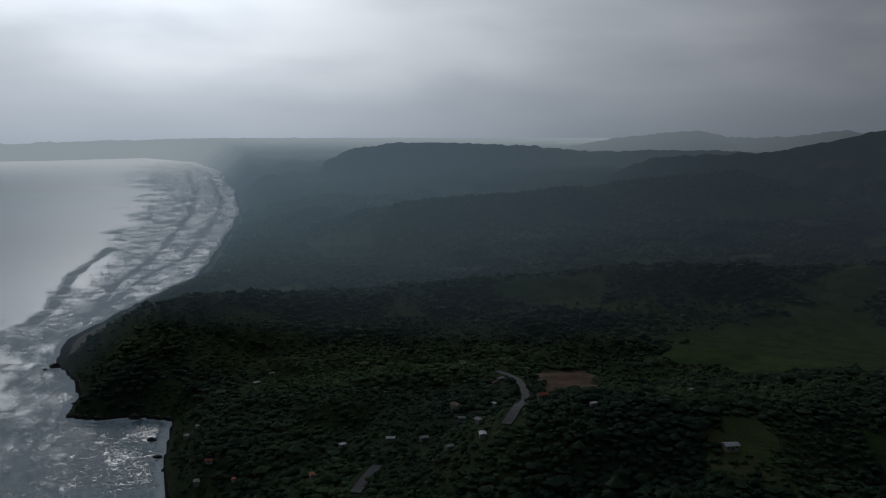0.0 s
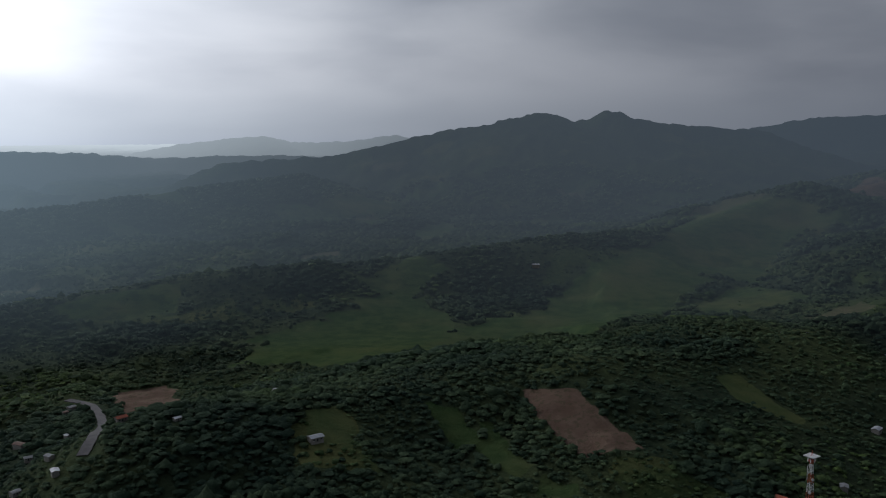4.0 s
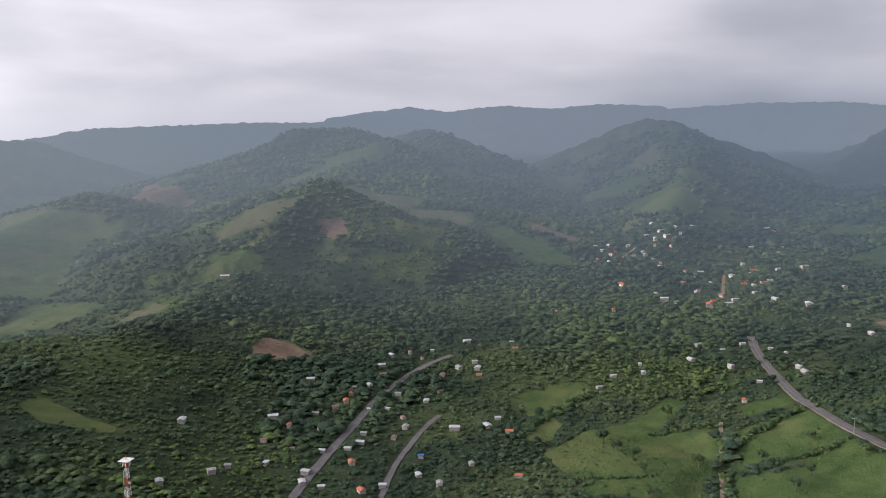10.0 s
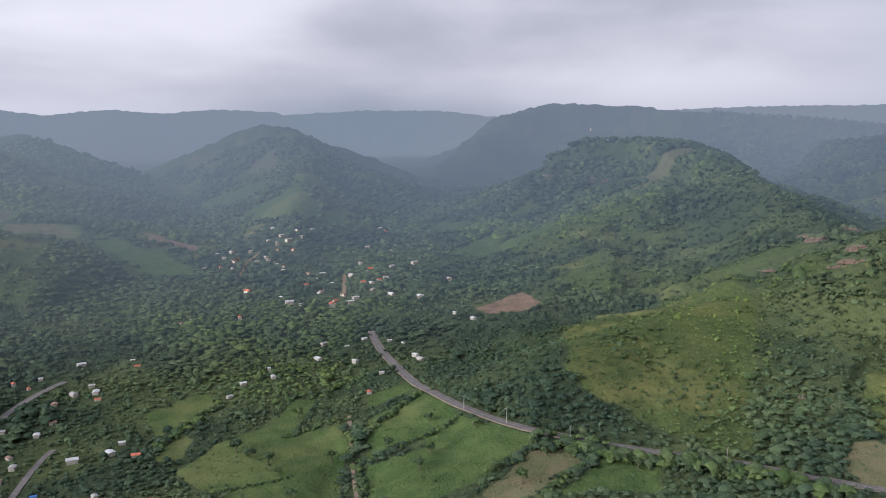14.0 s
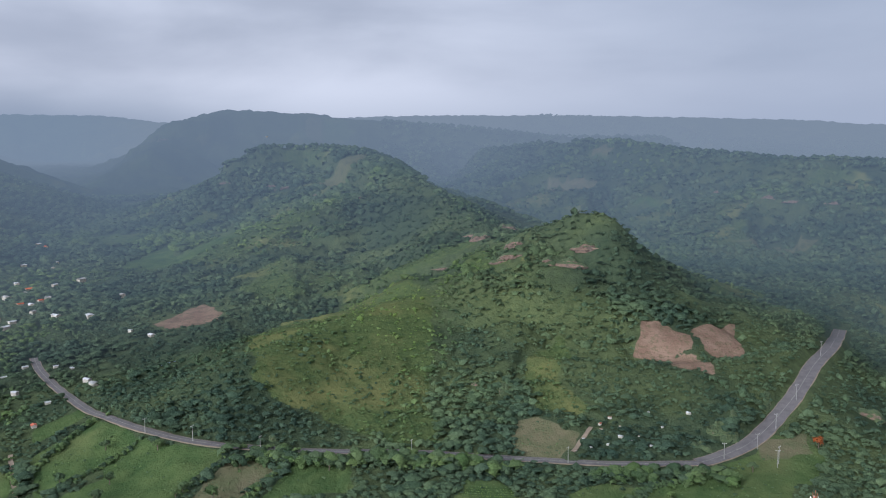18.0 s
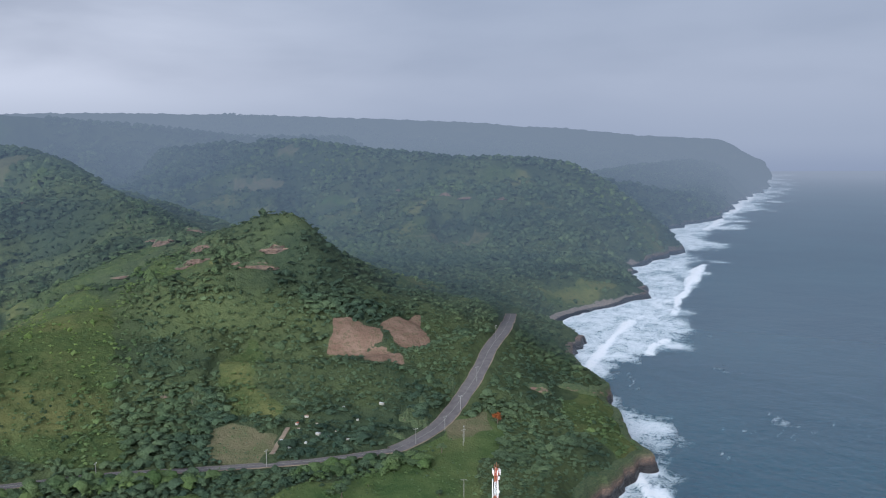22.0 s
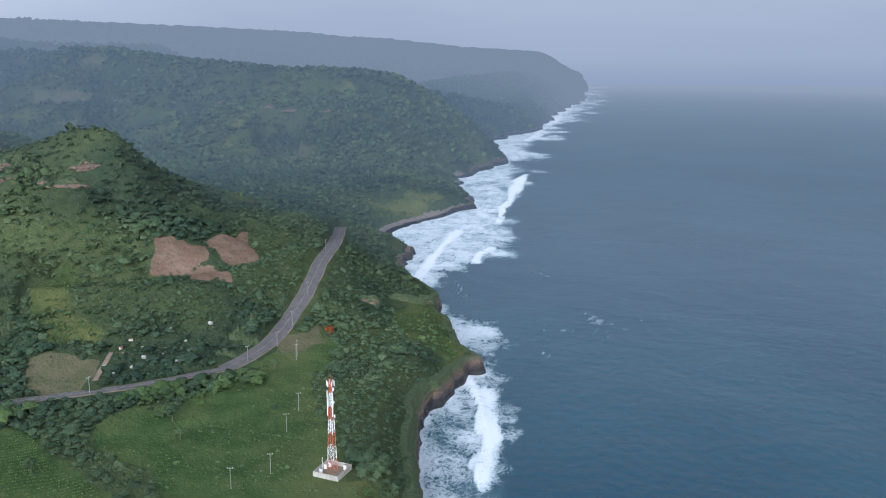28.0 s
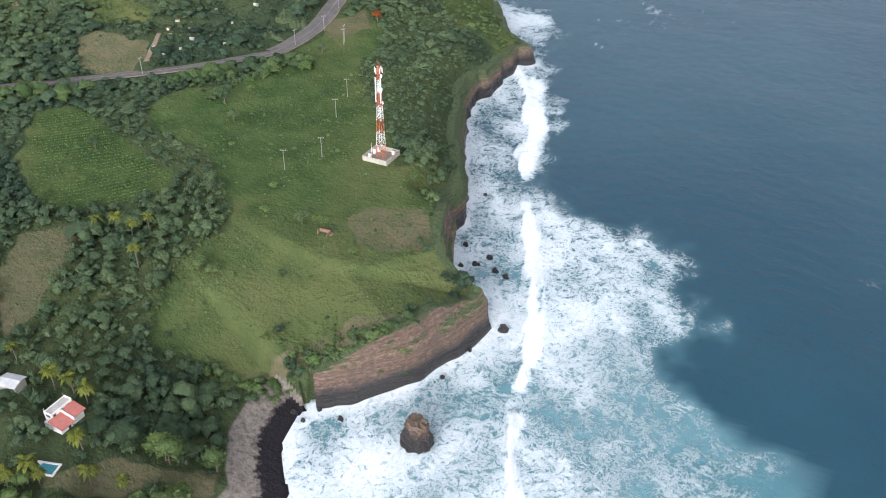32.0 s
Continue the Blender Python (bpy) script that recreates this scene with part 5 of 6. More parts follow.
# ---- helpers for things ----
def part(name, bm, mat, parent=None, label="", smooth_shade=False):
    """Links a bmesh as one mesh object under a thing or a part."""
    me = bpy.data.meshes.new(name)
    bm.to_mesh(me)
    bm.free()
    me.materials.append(mat)
    me.polygons.foreach_set("use_smooth", np.full(len(me.polygons), smooth_shade))
    ob = new(name, me)
    if parent is not None:
        ob.parent = parent
    if label:
        ob["label"] = label
    return ob


def box(bm, x0, x1, y0, y1, z0, z1, bevel=0.0):
    made = bmesh.ops.create_cube(bm, size=1.0)["verts"]
    for v in made:
        v.co = Vector(((x0 + x1) / 2 + v.co.x * (x1 - x0), (y0 + y1) / 2 + v.co.y * (y1 - y0), (z0 + z1) / 2 + v.co.z * (z1 - z0)))
    if bevel:
        edges = list({e for v in made for e in v.link_edges})
        bmesh.ops.bevel(bm, geom=edges, offset=bevel, segments=1, affect="EDGES")
    return bm


def bar(bm, a, b, r, sides=5):
    """A round bar from a to b."""
    a, b = Vector(a), Vector(b)
    m = Matrix.Translation((a + b) / 2) @ (b - a).to_track_quat("Z", "Y").to_matrix().to_4x4()
    bmesh.ops.create_cone(bm, cap_ends=True, segments=sides, radius1=r, radius2=r, depth=(b - a).length, matrix=m)
    return bm


def height_at(x, y):
    return float(land(np.array([x]), np.array([y]))[0][0])


def empty(name, x, y, z, turn=0.0):
    ob = new(name)
    ob.matrix_world = pose(x, y, z, 0, 0, turn)
    return ob


# ---- roads ----
def ribbon(name, x, y, offs, lift, mat, jitter=0.0):
    """A strip along a line, draped on the land; offs are the offsets of its long edges."""
    dx, dy = np.gradient(x), np.gradient(y)
    ln = np.hypot(dx, dy) + 1e-9
    nx, ny = -dy / ln, dx / ln
    rows = []
    mid = road_level(x, y)
    for j, o in enumerate(offs):
        o = o + (jitter * fbm(x + j * 50, y, 6.0, 2, 15) if j in (0, len(offs) - 1) else 0)
        rows.append(np.stack([x + nx * o, y + ny * o, mid + lift], 1))
    skirt = [rows[0] - (0, 0, 0.8)] + rows + [rows[-1] - (0, 0, 0.8)]
    return new(name, mesh_np(name, np.concatenate(skirt), grid_faces(len(skirt), len(x)), mat, False))


ROAD_LABELS = {"highway": "grey asphalt coast highway curving round the hill", "inland_highway": "narrower grey asphalt highway along the foot of the hill", "village_road": "worn grey asphalt road through the village",
               "side_road": "narrow worn side road between trees", "far_street": "brown village street lined by houses", "far_lane": "pale winding village lane",
               "west_road": "pale curving road below the western ridge", "west_lane": "narrow pale lane near the shore", "yard_track": "pale dirt track up to the hillside shacks", "farm_track": "narrow dirt track between pastures"}
for key, (width, line) in ROADS.items():
    rx, ry = soften(line, 3.0)
    dirt = key in ("far_street", "farm_track", "far_lane", "yard_track")
    w = width / 2
    road = ribbon("road", rx, ry, (-w, -w * 0.5, 0, w * 0.5, w), 0.12, DIRT if dirt else ASPHALT, 0.4)
    tagged(road, ROAD_LABELS[key], "road", kind="structure")
    if key in ("highway", "inland_highway"):
        for side in (-1, 1):
            verge = ribbon("trim", rx, ry, (side * w - 0.35, side * w + 0.45), 0.08, DIRT, 0.5)
            tagged(verge, "pale gravel verge beside the highway", "verge", kind="structure")
        line_ob = ribbon("trim", rx, ry, (-0.09, 0.09), 0.135, PAINT)
        tagged(line_ob, "faded painted line along the highway", "road line", kind="structure")


# ---- houses of the village ----
def house_proto(roof_mat, w, d, hgt, pitch, label):
    """A low house: walls, a sheet or tile roof with overhang, a door, windows."""
    ob = empty("house", 0, 0, -500)
    part("wall", box(bmesh.new(), -w / 2, w / 2, -d / 2, d / 2, -2.0, hgt, 0.03), WALL, ob)
    bm = bmesh.new()
    e, t = 0.55, 0.14
    ridge = hgt + pitch * (d / 2 + e)
    prof = [(-d / 2 - e, hgt), (0, ridge), (d / 2 + e, hgt), (d / 2 + e, hgt + t), (0, ridge + t), (-d / 2 - e, hgt + t)]
    ring = [[bm.verts.new((sx * (w / 2 + e), py, pz)) for py, pz in prof] for sx in (-1, 1)]
    for k in range(6):
        bm.faces.new((ring[0][k], ring[0][(k + 1) % 6], ring[1][(k + 1) % 6], ring[1][k]))
    for quad in ((0, 1, 4, 5), (1, 2, 3, 4)):
        bm.faces.new([ring[0][k] for k in reversed(quad)]), bm.faces.new([ring[1][k] for k in quad])
    bmesh.ops.recalc_face_normals(bm, faces=bm.faces)
    part("roof", bm, roof_mat, ob)
    for sx in (-1, 1):
        bm = bmesh.new()
        tri = [bm.verts.new((sx * (w / 2 - 0.05), py, pz)) for py, pz in ((-d / 2, hgt), (d / 2, hgt), (0, hgt + pitch * d / 2))]
        bm.faces.new(tri)
        part("gable", bm, WALL, ob)
    part("door", box(bmesh.new(), -0.5, 0.5, -d / 2 - 0.06, -d / 2 + 0.05, 0, 2.05, 0.02), DARK, ob)
    for sx in (-0.3, 0.3):
        pane = part("window", box(bmesh.new(), sx * w - 0.5, sx * w + 0.5, -d / 2 - 0.05, -d / 2 + 0.05, 0.95, 2.0, 0.02), DARK, ob)
        part("sill", box(bmesh.new(), sx * w - 0.6, sx * w + 0.6, -d / 2 - 0.14, -d / 2, 0.86, 0.95, 0.01), WHITE, pane)
    return tagged(ob, label, "house", "village houses")


PROTOS = [[house_proto(ZINC, 9.5, 6.5, 2.8, 0.28, "small house with a bright zinc sheet roof among trees"), house_proto(ZINC, 7, 5, 2.5, 0.2, "low cottage with a pale metal roof")],
          [house_proto(TILE, 9, 6, 2.8, 0.42, "house with an orange-red clay tile roof"), house_proto(TILE, 7, 5, 2.6, 0.4, "cottage with a red tile roof among trees")],
          [house_proto(RUST, 9, 6, 2.7, 0.3, "house with a rusty brown sheet roof"), house_proto(RUST, 6.5, 5, 2.5, 0.25, "small hut with a rusty brown roof")],
          [house_proto(GREY, 9, 6.5, 2.7, 0.3, "house with an old grey fibre-cement roof"), house_proto(GREY, 6.5, 5, 2.5, 0.3, "small shed with a grey roof")],
          [house_proto(BLUE, 5, 4, 2.4, 0.15, "small shelter under a bright blue tarpaulin")]]
pick = random.Random(4)
for i, (px, py, roof) in enumerate(PLOTS):
    proto = PROTOS[roof][pick.randrange(2) % len(PROTOS[roof])]
    turn = pick.choice((20, 35, 50, 110, 125, 140)) + pick.uniform(-8, 8)
    far = math.hypot(px, py)
    size = pick.uniform(0.5, 0.85) * (0.95 if far > 700 else 0.27 if py < -120 else 0.68)
    z = max(height_at(px + a, py + b) for a in (-2, 2) for b in (-2, 2)) + 0.1
    copy_thing(proto, pose(px, py, z, 0, 0, turn) @ Matrix.Diagonal((size, size, size, 1)))
for pair in PROTOS:
    for proto in pair:
        for o in (*proto.children_recursive, proto):
            bpy.data.objects.remove(o)


# ---- the house with the coral roof, and its pool ----
def beach_house(x, y, turn):
    z = height_at(x, y) - 0.6
    ob = empty("beach_house", x, y, z, turn)
    part("wall", box(bmesh.new(), -5.0, 5.0, -4.0, 3.6, -2.0, 3.2, 0.04), WHITE, ob)
    for k, (a, b, zz) in enumerate(((-5.6, 0.2, 3.3), (0.2, 5.6, 3.9))):
        bm = bmesh.new()
        cols = 14
        for j in range(cols):
            x0, x1 = a + (b - a) * j / cols, a + (b - a) * (j + 1) / cols - 0.03
            made = box(bm, x0, x1, -5.4 + 0.5 * k, 1.0, zz, zz + 0.14)
        for v in bm.verts:
            v.co.z += 0.22 * (v.co.y + 5.4)
        part("roof", bm, CORAL, ob, "coral red ribbed roof")
    for k in range(9):
        yy = -5.0 + k * 0.65
        part("roof_edge", box(bmesh.new(), 0.02, 0.42, yy, yy + 0.64, 3.4 + 0.22 * (yy + 5.4), 4.3 + 0.22 * (yy + 5.4) + 0.12 * (k % 2), 0.03), WHITE, ob, "white stepped parapet")
    part("upper_storey", box(bmesh.new(), -3.6, 5.2, 0.9, 4.4, -2, 6.0, 0.04), WHITE, ob, "white upper storey")
    part("flat_roof", box(bmesh.new(), -3.4, 5.0, 1.1, 4.2, 6.0, 6.06), CONCRETE, ob, "stained grey flat roof")
    for n_, (a, b, c, d) in enumerate(((-3.6, 5.2, 0.9, 1.1), (-3.6, 5.2, 4.2, 4.4), (-3.6, -3.4, 1.1, 4.2), (5.0, 5.2, 1.1, 4.2))):
        part("parapet", box(bmesh.new(), a, b, c, d, 6.0, 6.45 if n_ < 3 else 6.8, 0.02), WHITE, ob)
    for wx in (-2.4, 0.6, 3.4):
        win = part("window", box(bmesh.new(), wx - 0.6, wx + 0.6, 0.84, 0.94, 4.6, 5.6, 0.02), DARK, ob)
        part("sill", box(bmesh.new(), wx - 0.7, wx + 0.7, 0.78, 0.9, 4.5, 4.6, 0.01), WHITE, win)
    part("window", box(bmesh.new(), -3.66, -3.56, 1.5, 3.7, 4.6, 5.6, 0.02), DARK, ob)
    part("door", box(bmesh.new(), -2.0, -1.0, -4.06, -3.96, 0, 2.1, 0.02), DARK, ob)
    for px, py in ((-3.4, 4.2), (5.0, 4.3)):
        part("post", bar(bmesh.new(), (px, py, 6.3), (px, py, 7.5), 0.06), WHITE, ob)
    return tagged(ob, "white two-storey beach house with a coral red roof", "house")


beach_house(*RED_ROOF_HOUSE[0], -72).scale = (0.74, 0.74, 0.74)


def swimming_pool(x, y, turn):
    z = height_at(x, y) + 0.0
    ob = empty("swimming_pool", x, y, z, turn)
    for a, b, c, d in ((-4.6, 4.6, -3.0, -2.2), (-4.6, 4.6, 2.2, 3.0), (-4.6, -3.8, -2.2, 2.2), (3.8, 4.6, -2.2, 2.2)):
        part("rim", box(bmesh.new(), a, b, c, d, -1.5, 0.18, 0.03), WHITE, ob)
    part("water", box(bmesh.new(), -3.8, 3.8, -2.2, 2.2, -1.2, 0.0), POOL_WATER, ob, "still teal pool water")
    bm = bmesh.new()
    for k in range(3):
        box(bm, 2.4 + k * 0.1, 3.7, -2.1 + k * 0.35, -1.75 + k * 0.35, -0.4, 0.05 + 0.05 * k)
    part("steps", bm, WHITE, ob)
    return tagged(ob, "small rectangular pool with a white rim and teal water", "pool")


swimming_pool(*POOL[0], 34).scale = (0.68, 0.68, 0.68)


def small_shed(x, y):
    ob = empty("shed", x, y, height_at(x, y) + 0.1, 30)
    part("wall", box(bmesh.new(), -2.6, 2.6, -2.0, 2.0, -1, 2.4, 0.02), WALL, ob)
    bm = bmesh.new()
    for sx in (-1, 1):
        made = box(bm, -3.0, 3.0, 0, 2.5, 3.1, 3.2)
    vs = list(bm.verts)
    for v in vs[8:]:
        v.co.y = -v.co.y
    for v in vs:
        v.co.z -= 0.28 * abs(v.co.y)
    part("roof", bm, ZINC, ob, "pale metal roof")
    part("door", box(bmesh.new(), -0.45, 0.45, -2.06, -1.96, 0, 2.0), DARK, ob)
    return tagged(ob, "small shed with a pale metal roof under trees", "shed")


small_shed(*SHED[0])


def ruin(x, y):
    ob = empty("ruined_hut", x, y, height_at(x, y), 25)
    for a, b, c, d, t in ((-2, 2, -1.5, -1.2, 1.2), (-2, -1.7, -1.2, 1.5, 0.9), (1.7, 2, -1.2, 0.6, 1.4)):
        part("wall", box(bmesh.new(), a, b, c, d, -0.5, t, 0.05), RUST, ob)
    part("slab", box(bmesh.new(), -3.2, -2.2, -1.4, 0.2, -0.3, 0.3, 0.05), RUST, ob)
    return tagged(ob, "low pale remains of a hut in the pasture", "ruin")


ruin(*RUIN[0])


# ---- the lattice tower in its walled yard ----
def radio_tower(x, y, tall=36.0, walled=True):
    z0 = height_at(x, y) + 0.2
    ob = empty("radio_tower", x, y, z0, 18)
    bands = 7
    def half(z):
        return 1.0 * (1 - z / tall) ** 1.1 + 0.36
    for k in range(bands):
        za, zb = tall * k / bands, tall * (k + 1) / bands
        mat = RED_STEEL if k % 2 == 0 else WHITE_STEEL
        bm = bmesh.new()
        steps = 2 if k < 3 else 3
        for sx, sy in ((1, 1), (1, -1), (-1, -1), (-1, 1)):
            bar(bm, (sx * half(za), sy * half(za), za), (sx * half(zb), sy * half(zb), zb), 0.085)
        for j in range(steps):
            z1, z2 = za + (zb - za) * j / steps, za + (zb - za) * (j + 1) / steps
            h1, h2 = half(z1), half(z2)
            c1 = [(h1, h1, z1), (h1, -h1, z1), (-h1, -h1, z1), (-h1, h1, z1)]
            c2 = [(h2, h2, z2), (h2, -h2, z2), (-h2, -h2, z2), (-h2, h2, z2)]
            for q in range(4):
                bar(bm, c1[q], c2[(q + 1) % 4], 0.04, 4)
                bar(bm, c1[(q + 1) % 4], c2[q], 0.04, 4)
                bar(bm, c2[q], c2[(q + 1) % 4], 0.04, 4)
        part("section", bm, mat, ob, "red painted lattice section" if k % 2 == 0 else "white painted lattice section")
    part("platform", box(bmesh.new(), -1.1, 1.1, -1.1, 1.1, tall - 2.2, tall - 2.05), RED_STEEL, ob)
    for k in range(6):
        a = k * 1.047 + 0.3
        cx, cy = 1.35 * math.cos(a), 1.35 * math.sin(a)
        panel = part("antenna", box(bmesh.new(), cx - 0.13, cx + 0.13, cy - 0.13, cy + 0.13, tall - 2.4, tall - 0.3, 0.04), WHITE, ob, "white panel antenna")
        part("bracket", bar(bmesh.new(), (0.5 * math.cos(a), 0.5 * math.sin(a), tall - 1.5), (cx, cy, tall - 1.5), 0.06), RED_STEEL, panel)
    for a, zz, rad in ((3.4, tall - 3.6, 0.65), (3.6, tall - 14, 0.5), (4.4, tall - 9, 0.5)):
        bm = bmesh.new()
        p = Vector((math.cos(a), math.sin(a), 0))
        bmesh.ops.create_cone(bm, cap_ends=True, segments=14, radius1=rad, radius2=rad, depth=0.5, matrix=Matrix.Translation(p * (half(zz) + 0.5) + Vector((0, 0, zz))) @ p.to_track_quat("Z", "Y").to_matrix().to_4x4())
        part("dish", bm, WHITE, ob, "white drum antenna")
    for k in range(2):
        part("cable_ladder", box(bmesh.new(), -1.25 + k * 2.1, -0.95 + k * 2.1, 0.75, 0.83, tall * 0.62, tall - 4), WHITE_STEEL, ob)
    for k in (-0.6, 0.0, 0.7):
        part("rod", bar(bmesh.new(), (k, 0.3 * k, tall), (k, 0.3 * k, tall + (2.2 if k == 0 else 1.4)), 0.05), RED_STEEL, ob)
    tagged(ob, "red and white banded steel lattice radio tower" if walled else "shorter red and white lattice tower near the village", "tower")
    if not walled:
        part("cabin_roof", box(bmesh.new(), -2.2, 2.2, -2.2, 2.2, tall - 0.3, tall, 0.05), WHITE, ob, "white platform on top")
        return
    yard = empty("yard_wall", x, y, z0, 18)
    w = 5.2
    for a, b, c, d in ((-w, w, -w, -w + 0.25), (-w, -w + 0.25, -w + 0.25, w), (w - 0.25, w, -w + 0.25, w), (-w + 0.25, w - 0.25, w - 0.25, w)):
        part("wall", box(bmesh.new(), a, b, c, d, -1.5, 1.7, 0.04), WALL, yard)
    part("gate", box(bmesh.new(), 1.2, 3.6, -w - 0.05, -w + 0.02, 0.0, 2.1, 0.02), GREY, yard, "grey sheet gate")
    part("slab", box(bmesh.new(), -w + 0.25, w - 0.25, -w + 0.25, w - 0.25, -1.2, 0.05), DIRT, yard)
    tagged(yard, "white masonry wall round the tower yard", "wall")
    rnd = random.Random(8)
    for k, (cx, cy) in enumerate(((2.8, -3.2), (3.7, -1.2), (-3.4, -3.4), (3.4, 2.6))):
        cab = empty("equipment_cabinet", x, y, z0, 18)
        cab.matrix_world = pose(x, y, z0, 0, 0, 18) @ pose(cx, cy, 0.05)
        body = part("body", box(bmesh.new(), -0.55, 0.55, -0.4, 0.4, 0, 1.9, 0.04), WHITE, cab)
        leaf = part("door", box(bmesh.new(), -0.45, 0.45, -0.45, -0.4, 0.15, 1.75, 0.01), WHITE, cab)
        part("handle", box(bmesh.new(), 0.32, 0.37, -0.48, -0.45, 0.9, 1.1), DARK, leaf)
        part("roof", box(bmesh.new(), -0.62, 0.62, -0.48, 0.48, 1.9, 2.0, 0.02), GREY, cab)
        tagged(cab, "white equipment cabinet inside the tower yard", "cabinet", "yard cabinets")
    mast = empty("thin_mast", x, y, z0, 18)
    mast.matrix_world = pose(x, y, z0, 0, 0, 18) @ pose(4.0, 0.4, 0.05)
    part("pole", bar(bmesh.new(), (0, 0, 0), (0, 0, 5.2), 0.09), WHITE, mast)
    part("base", box(bmesh.new(), -0.3, 0.3, -0.3, 0.3, 0, 0.3, 0.03), CONCRETE, mast)
    tagged(mast, "thin white mast beside the lattice tower", "mast")


radio_tower(*TOWER[0])
radio_tower(212, 256, 25.0, False)


# ---- poles ----
def pole_proto(tall, label):
    ob = empty("utility_pole", 0, 0, -500)
    bm = bmesh.new()
    bmesh.ops.create_cone(bm, cap_ends=True, segments=8, radius1=0.15, radius2=0.09, depth=tall + 1, matrix=Matrix.Translation((0, 0, tall / 2 - 0.5)))
    part("pole", bm, POLE, ob)
    arm = part("crossarm", box(bmesh.new(), -1.1, 1.1, -0.07, 0.07, tall - 0.6, tall - 0.42, 0.01), POLE, ob)
    for k in (-0.95, 0.0, 0.95):
        bm = bmesh.new()
        bmesh.ops.create_cone(bm, cap_ends=True, segments=6, radius1=0.09, radius2=0.05, depth=0.25, matrix=Matrix.Translation((k, 0, tall - 0.3)))
        part("insulator", bm, WHITE, arm)
    return tagged(ob, label, "pole", "utility poles")


pole = pole_proto(8.5, "pale concrete utility pole with a crossarm")
for k, (px, py) in enumerate(POLES_FIELD + POLES_ROAD + POLES_WEST):
    copy_thing(pole, pose(px, py, height_at(px, py), 0, 0, 40 + 7 * k))
for o in (*pole.children_recursive, pole):
    bpy.data.objects.remove(o)


# ---- rocks in the surf ----
def boulder(x, y, w, d, t, seed, label, base=-1.5):
    bm = bmesh.new()
    bmesh.ops.create_icosphere(bm, subdivisions=4 if w > 4 else 3, radius=1.0)
    off = Vector((seed * 3.1, seed * 1.7, seed * 0.9))
    for v in bm.verts:
        p = v.co.normalized()
        k = 1 + 0.35 * noise.noise(p * 1.4 + off) + 0.16 * noise.noise(p * 4 + off) + 0.06 * noise.noise(p * 11 + off)
        k -= 0.12 * abs(noise.noise(p * 3 + off * 2))
        v.co = Vector((p.x * w * k, p.y * d * k, max(p.z, -0.3) * t * k))
    ob = part("rock", bm, ROCK)
    ob.location = (x, y, base)
    return tagged(ob, label, "rock", "rocks in the surf")


rr_ = random.Random(12)
for k, (px, py) in enumerate(ROCKS):
    big = 1.9 if k == 0 else rr_.uniform(0.8, 1.5)
    boulder(px, py, big, big * 0.8, big * 1.5, k, "dark wet boulder standing in white surf", -0.4)
for k, (px, py) in enumerate(ROCKS_WEST):
    big = rr_.uniform(2.0, 4.5)
    boulder(px, py, big, big * 0.7, big * 0.7, k + 30, "dark reef rock at the foot of the headland", -0.3)


def sea_stack(x, y):
    bm = bmesh.new()
    rows, cols = 22, 40
    rings = []
    for j in range(rows):
        v = j / (rows - 1)
        ring = []
        for k in range(cols):
            a = 6.2832 * k / cols
            lean = max(0.0, math.cos(a + 0.9)) ** 3
            rad = 5.2 * (1 - 0.46 * v ** 0.9) + 11.0 * lean * max(0, 0.34 - v)
            p = Vector((math.cos(a), math.sin(a), v * 2.2))
            rad *= 1 + 0.26 * noise.noise(p * 1.7 + Vector((4, 2, 1))) + 0.16 * noise.noise(Vector((p.x * 4, p.y * 4, v * 9))) + 0.05 * math.sin(v * 34)
            if v == 1.0:
                rad *= 0.45
            ring.append(bm.verts.new((rad * math.cos(a), rad * math.sin(a) * 0.85, -1.5 + 9.8 * min(v * 1.04, 1.0) + 1.3 * v * noise.noise(p * 2.3))))
        rings.append(ring)
    for a, b in zip(rings[:-1], rings[1:]):
        for k in range(cols):
            bm.faces.new((a[k], a[(k + 1) % cols], b[(k + 1) % cols], b[k]))
    bm.faces.new(rings[-1])
    ob = part("sea_rock", bm, ROCK)
    ob.location = (x, y, 0)
    return tagged(ob, "brown layered sea stack standing in the surf", "rock")


sea_stack(*STACK[0])


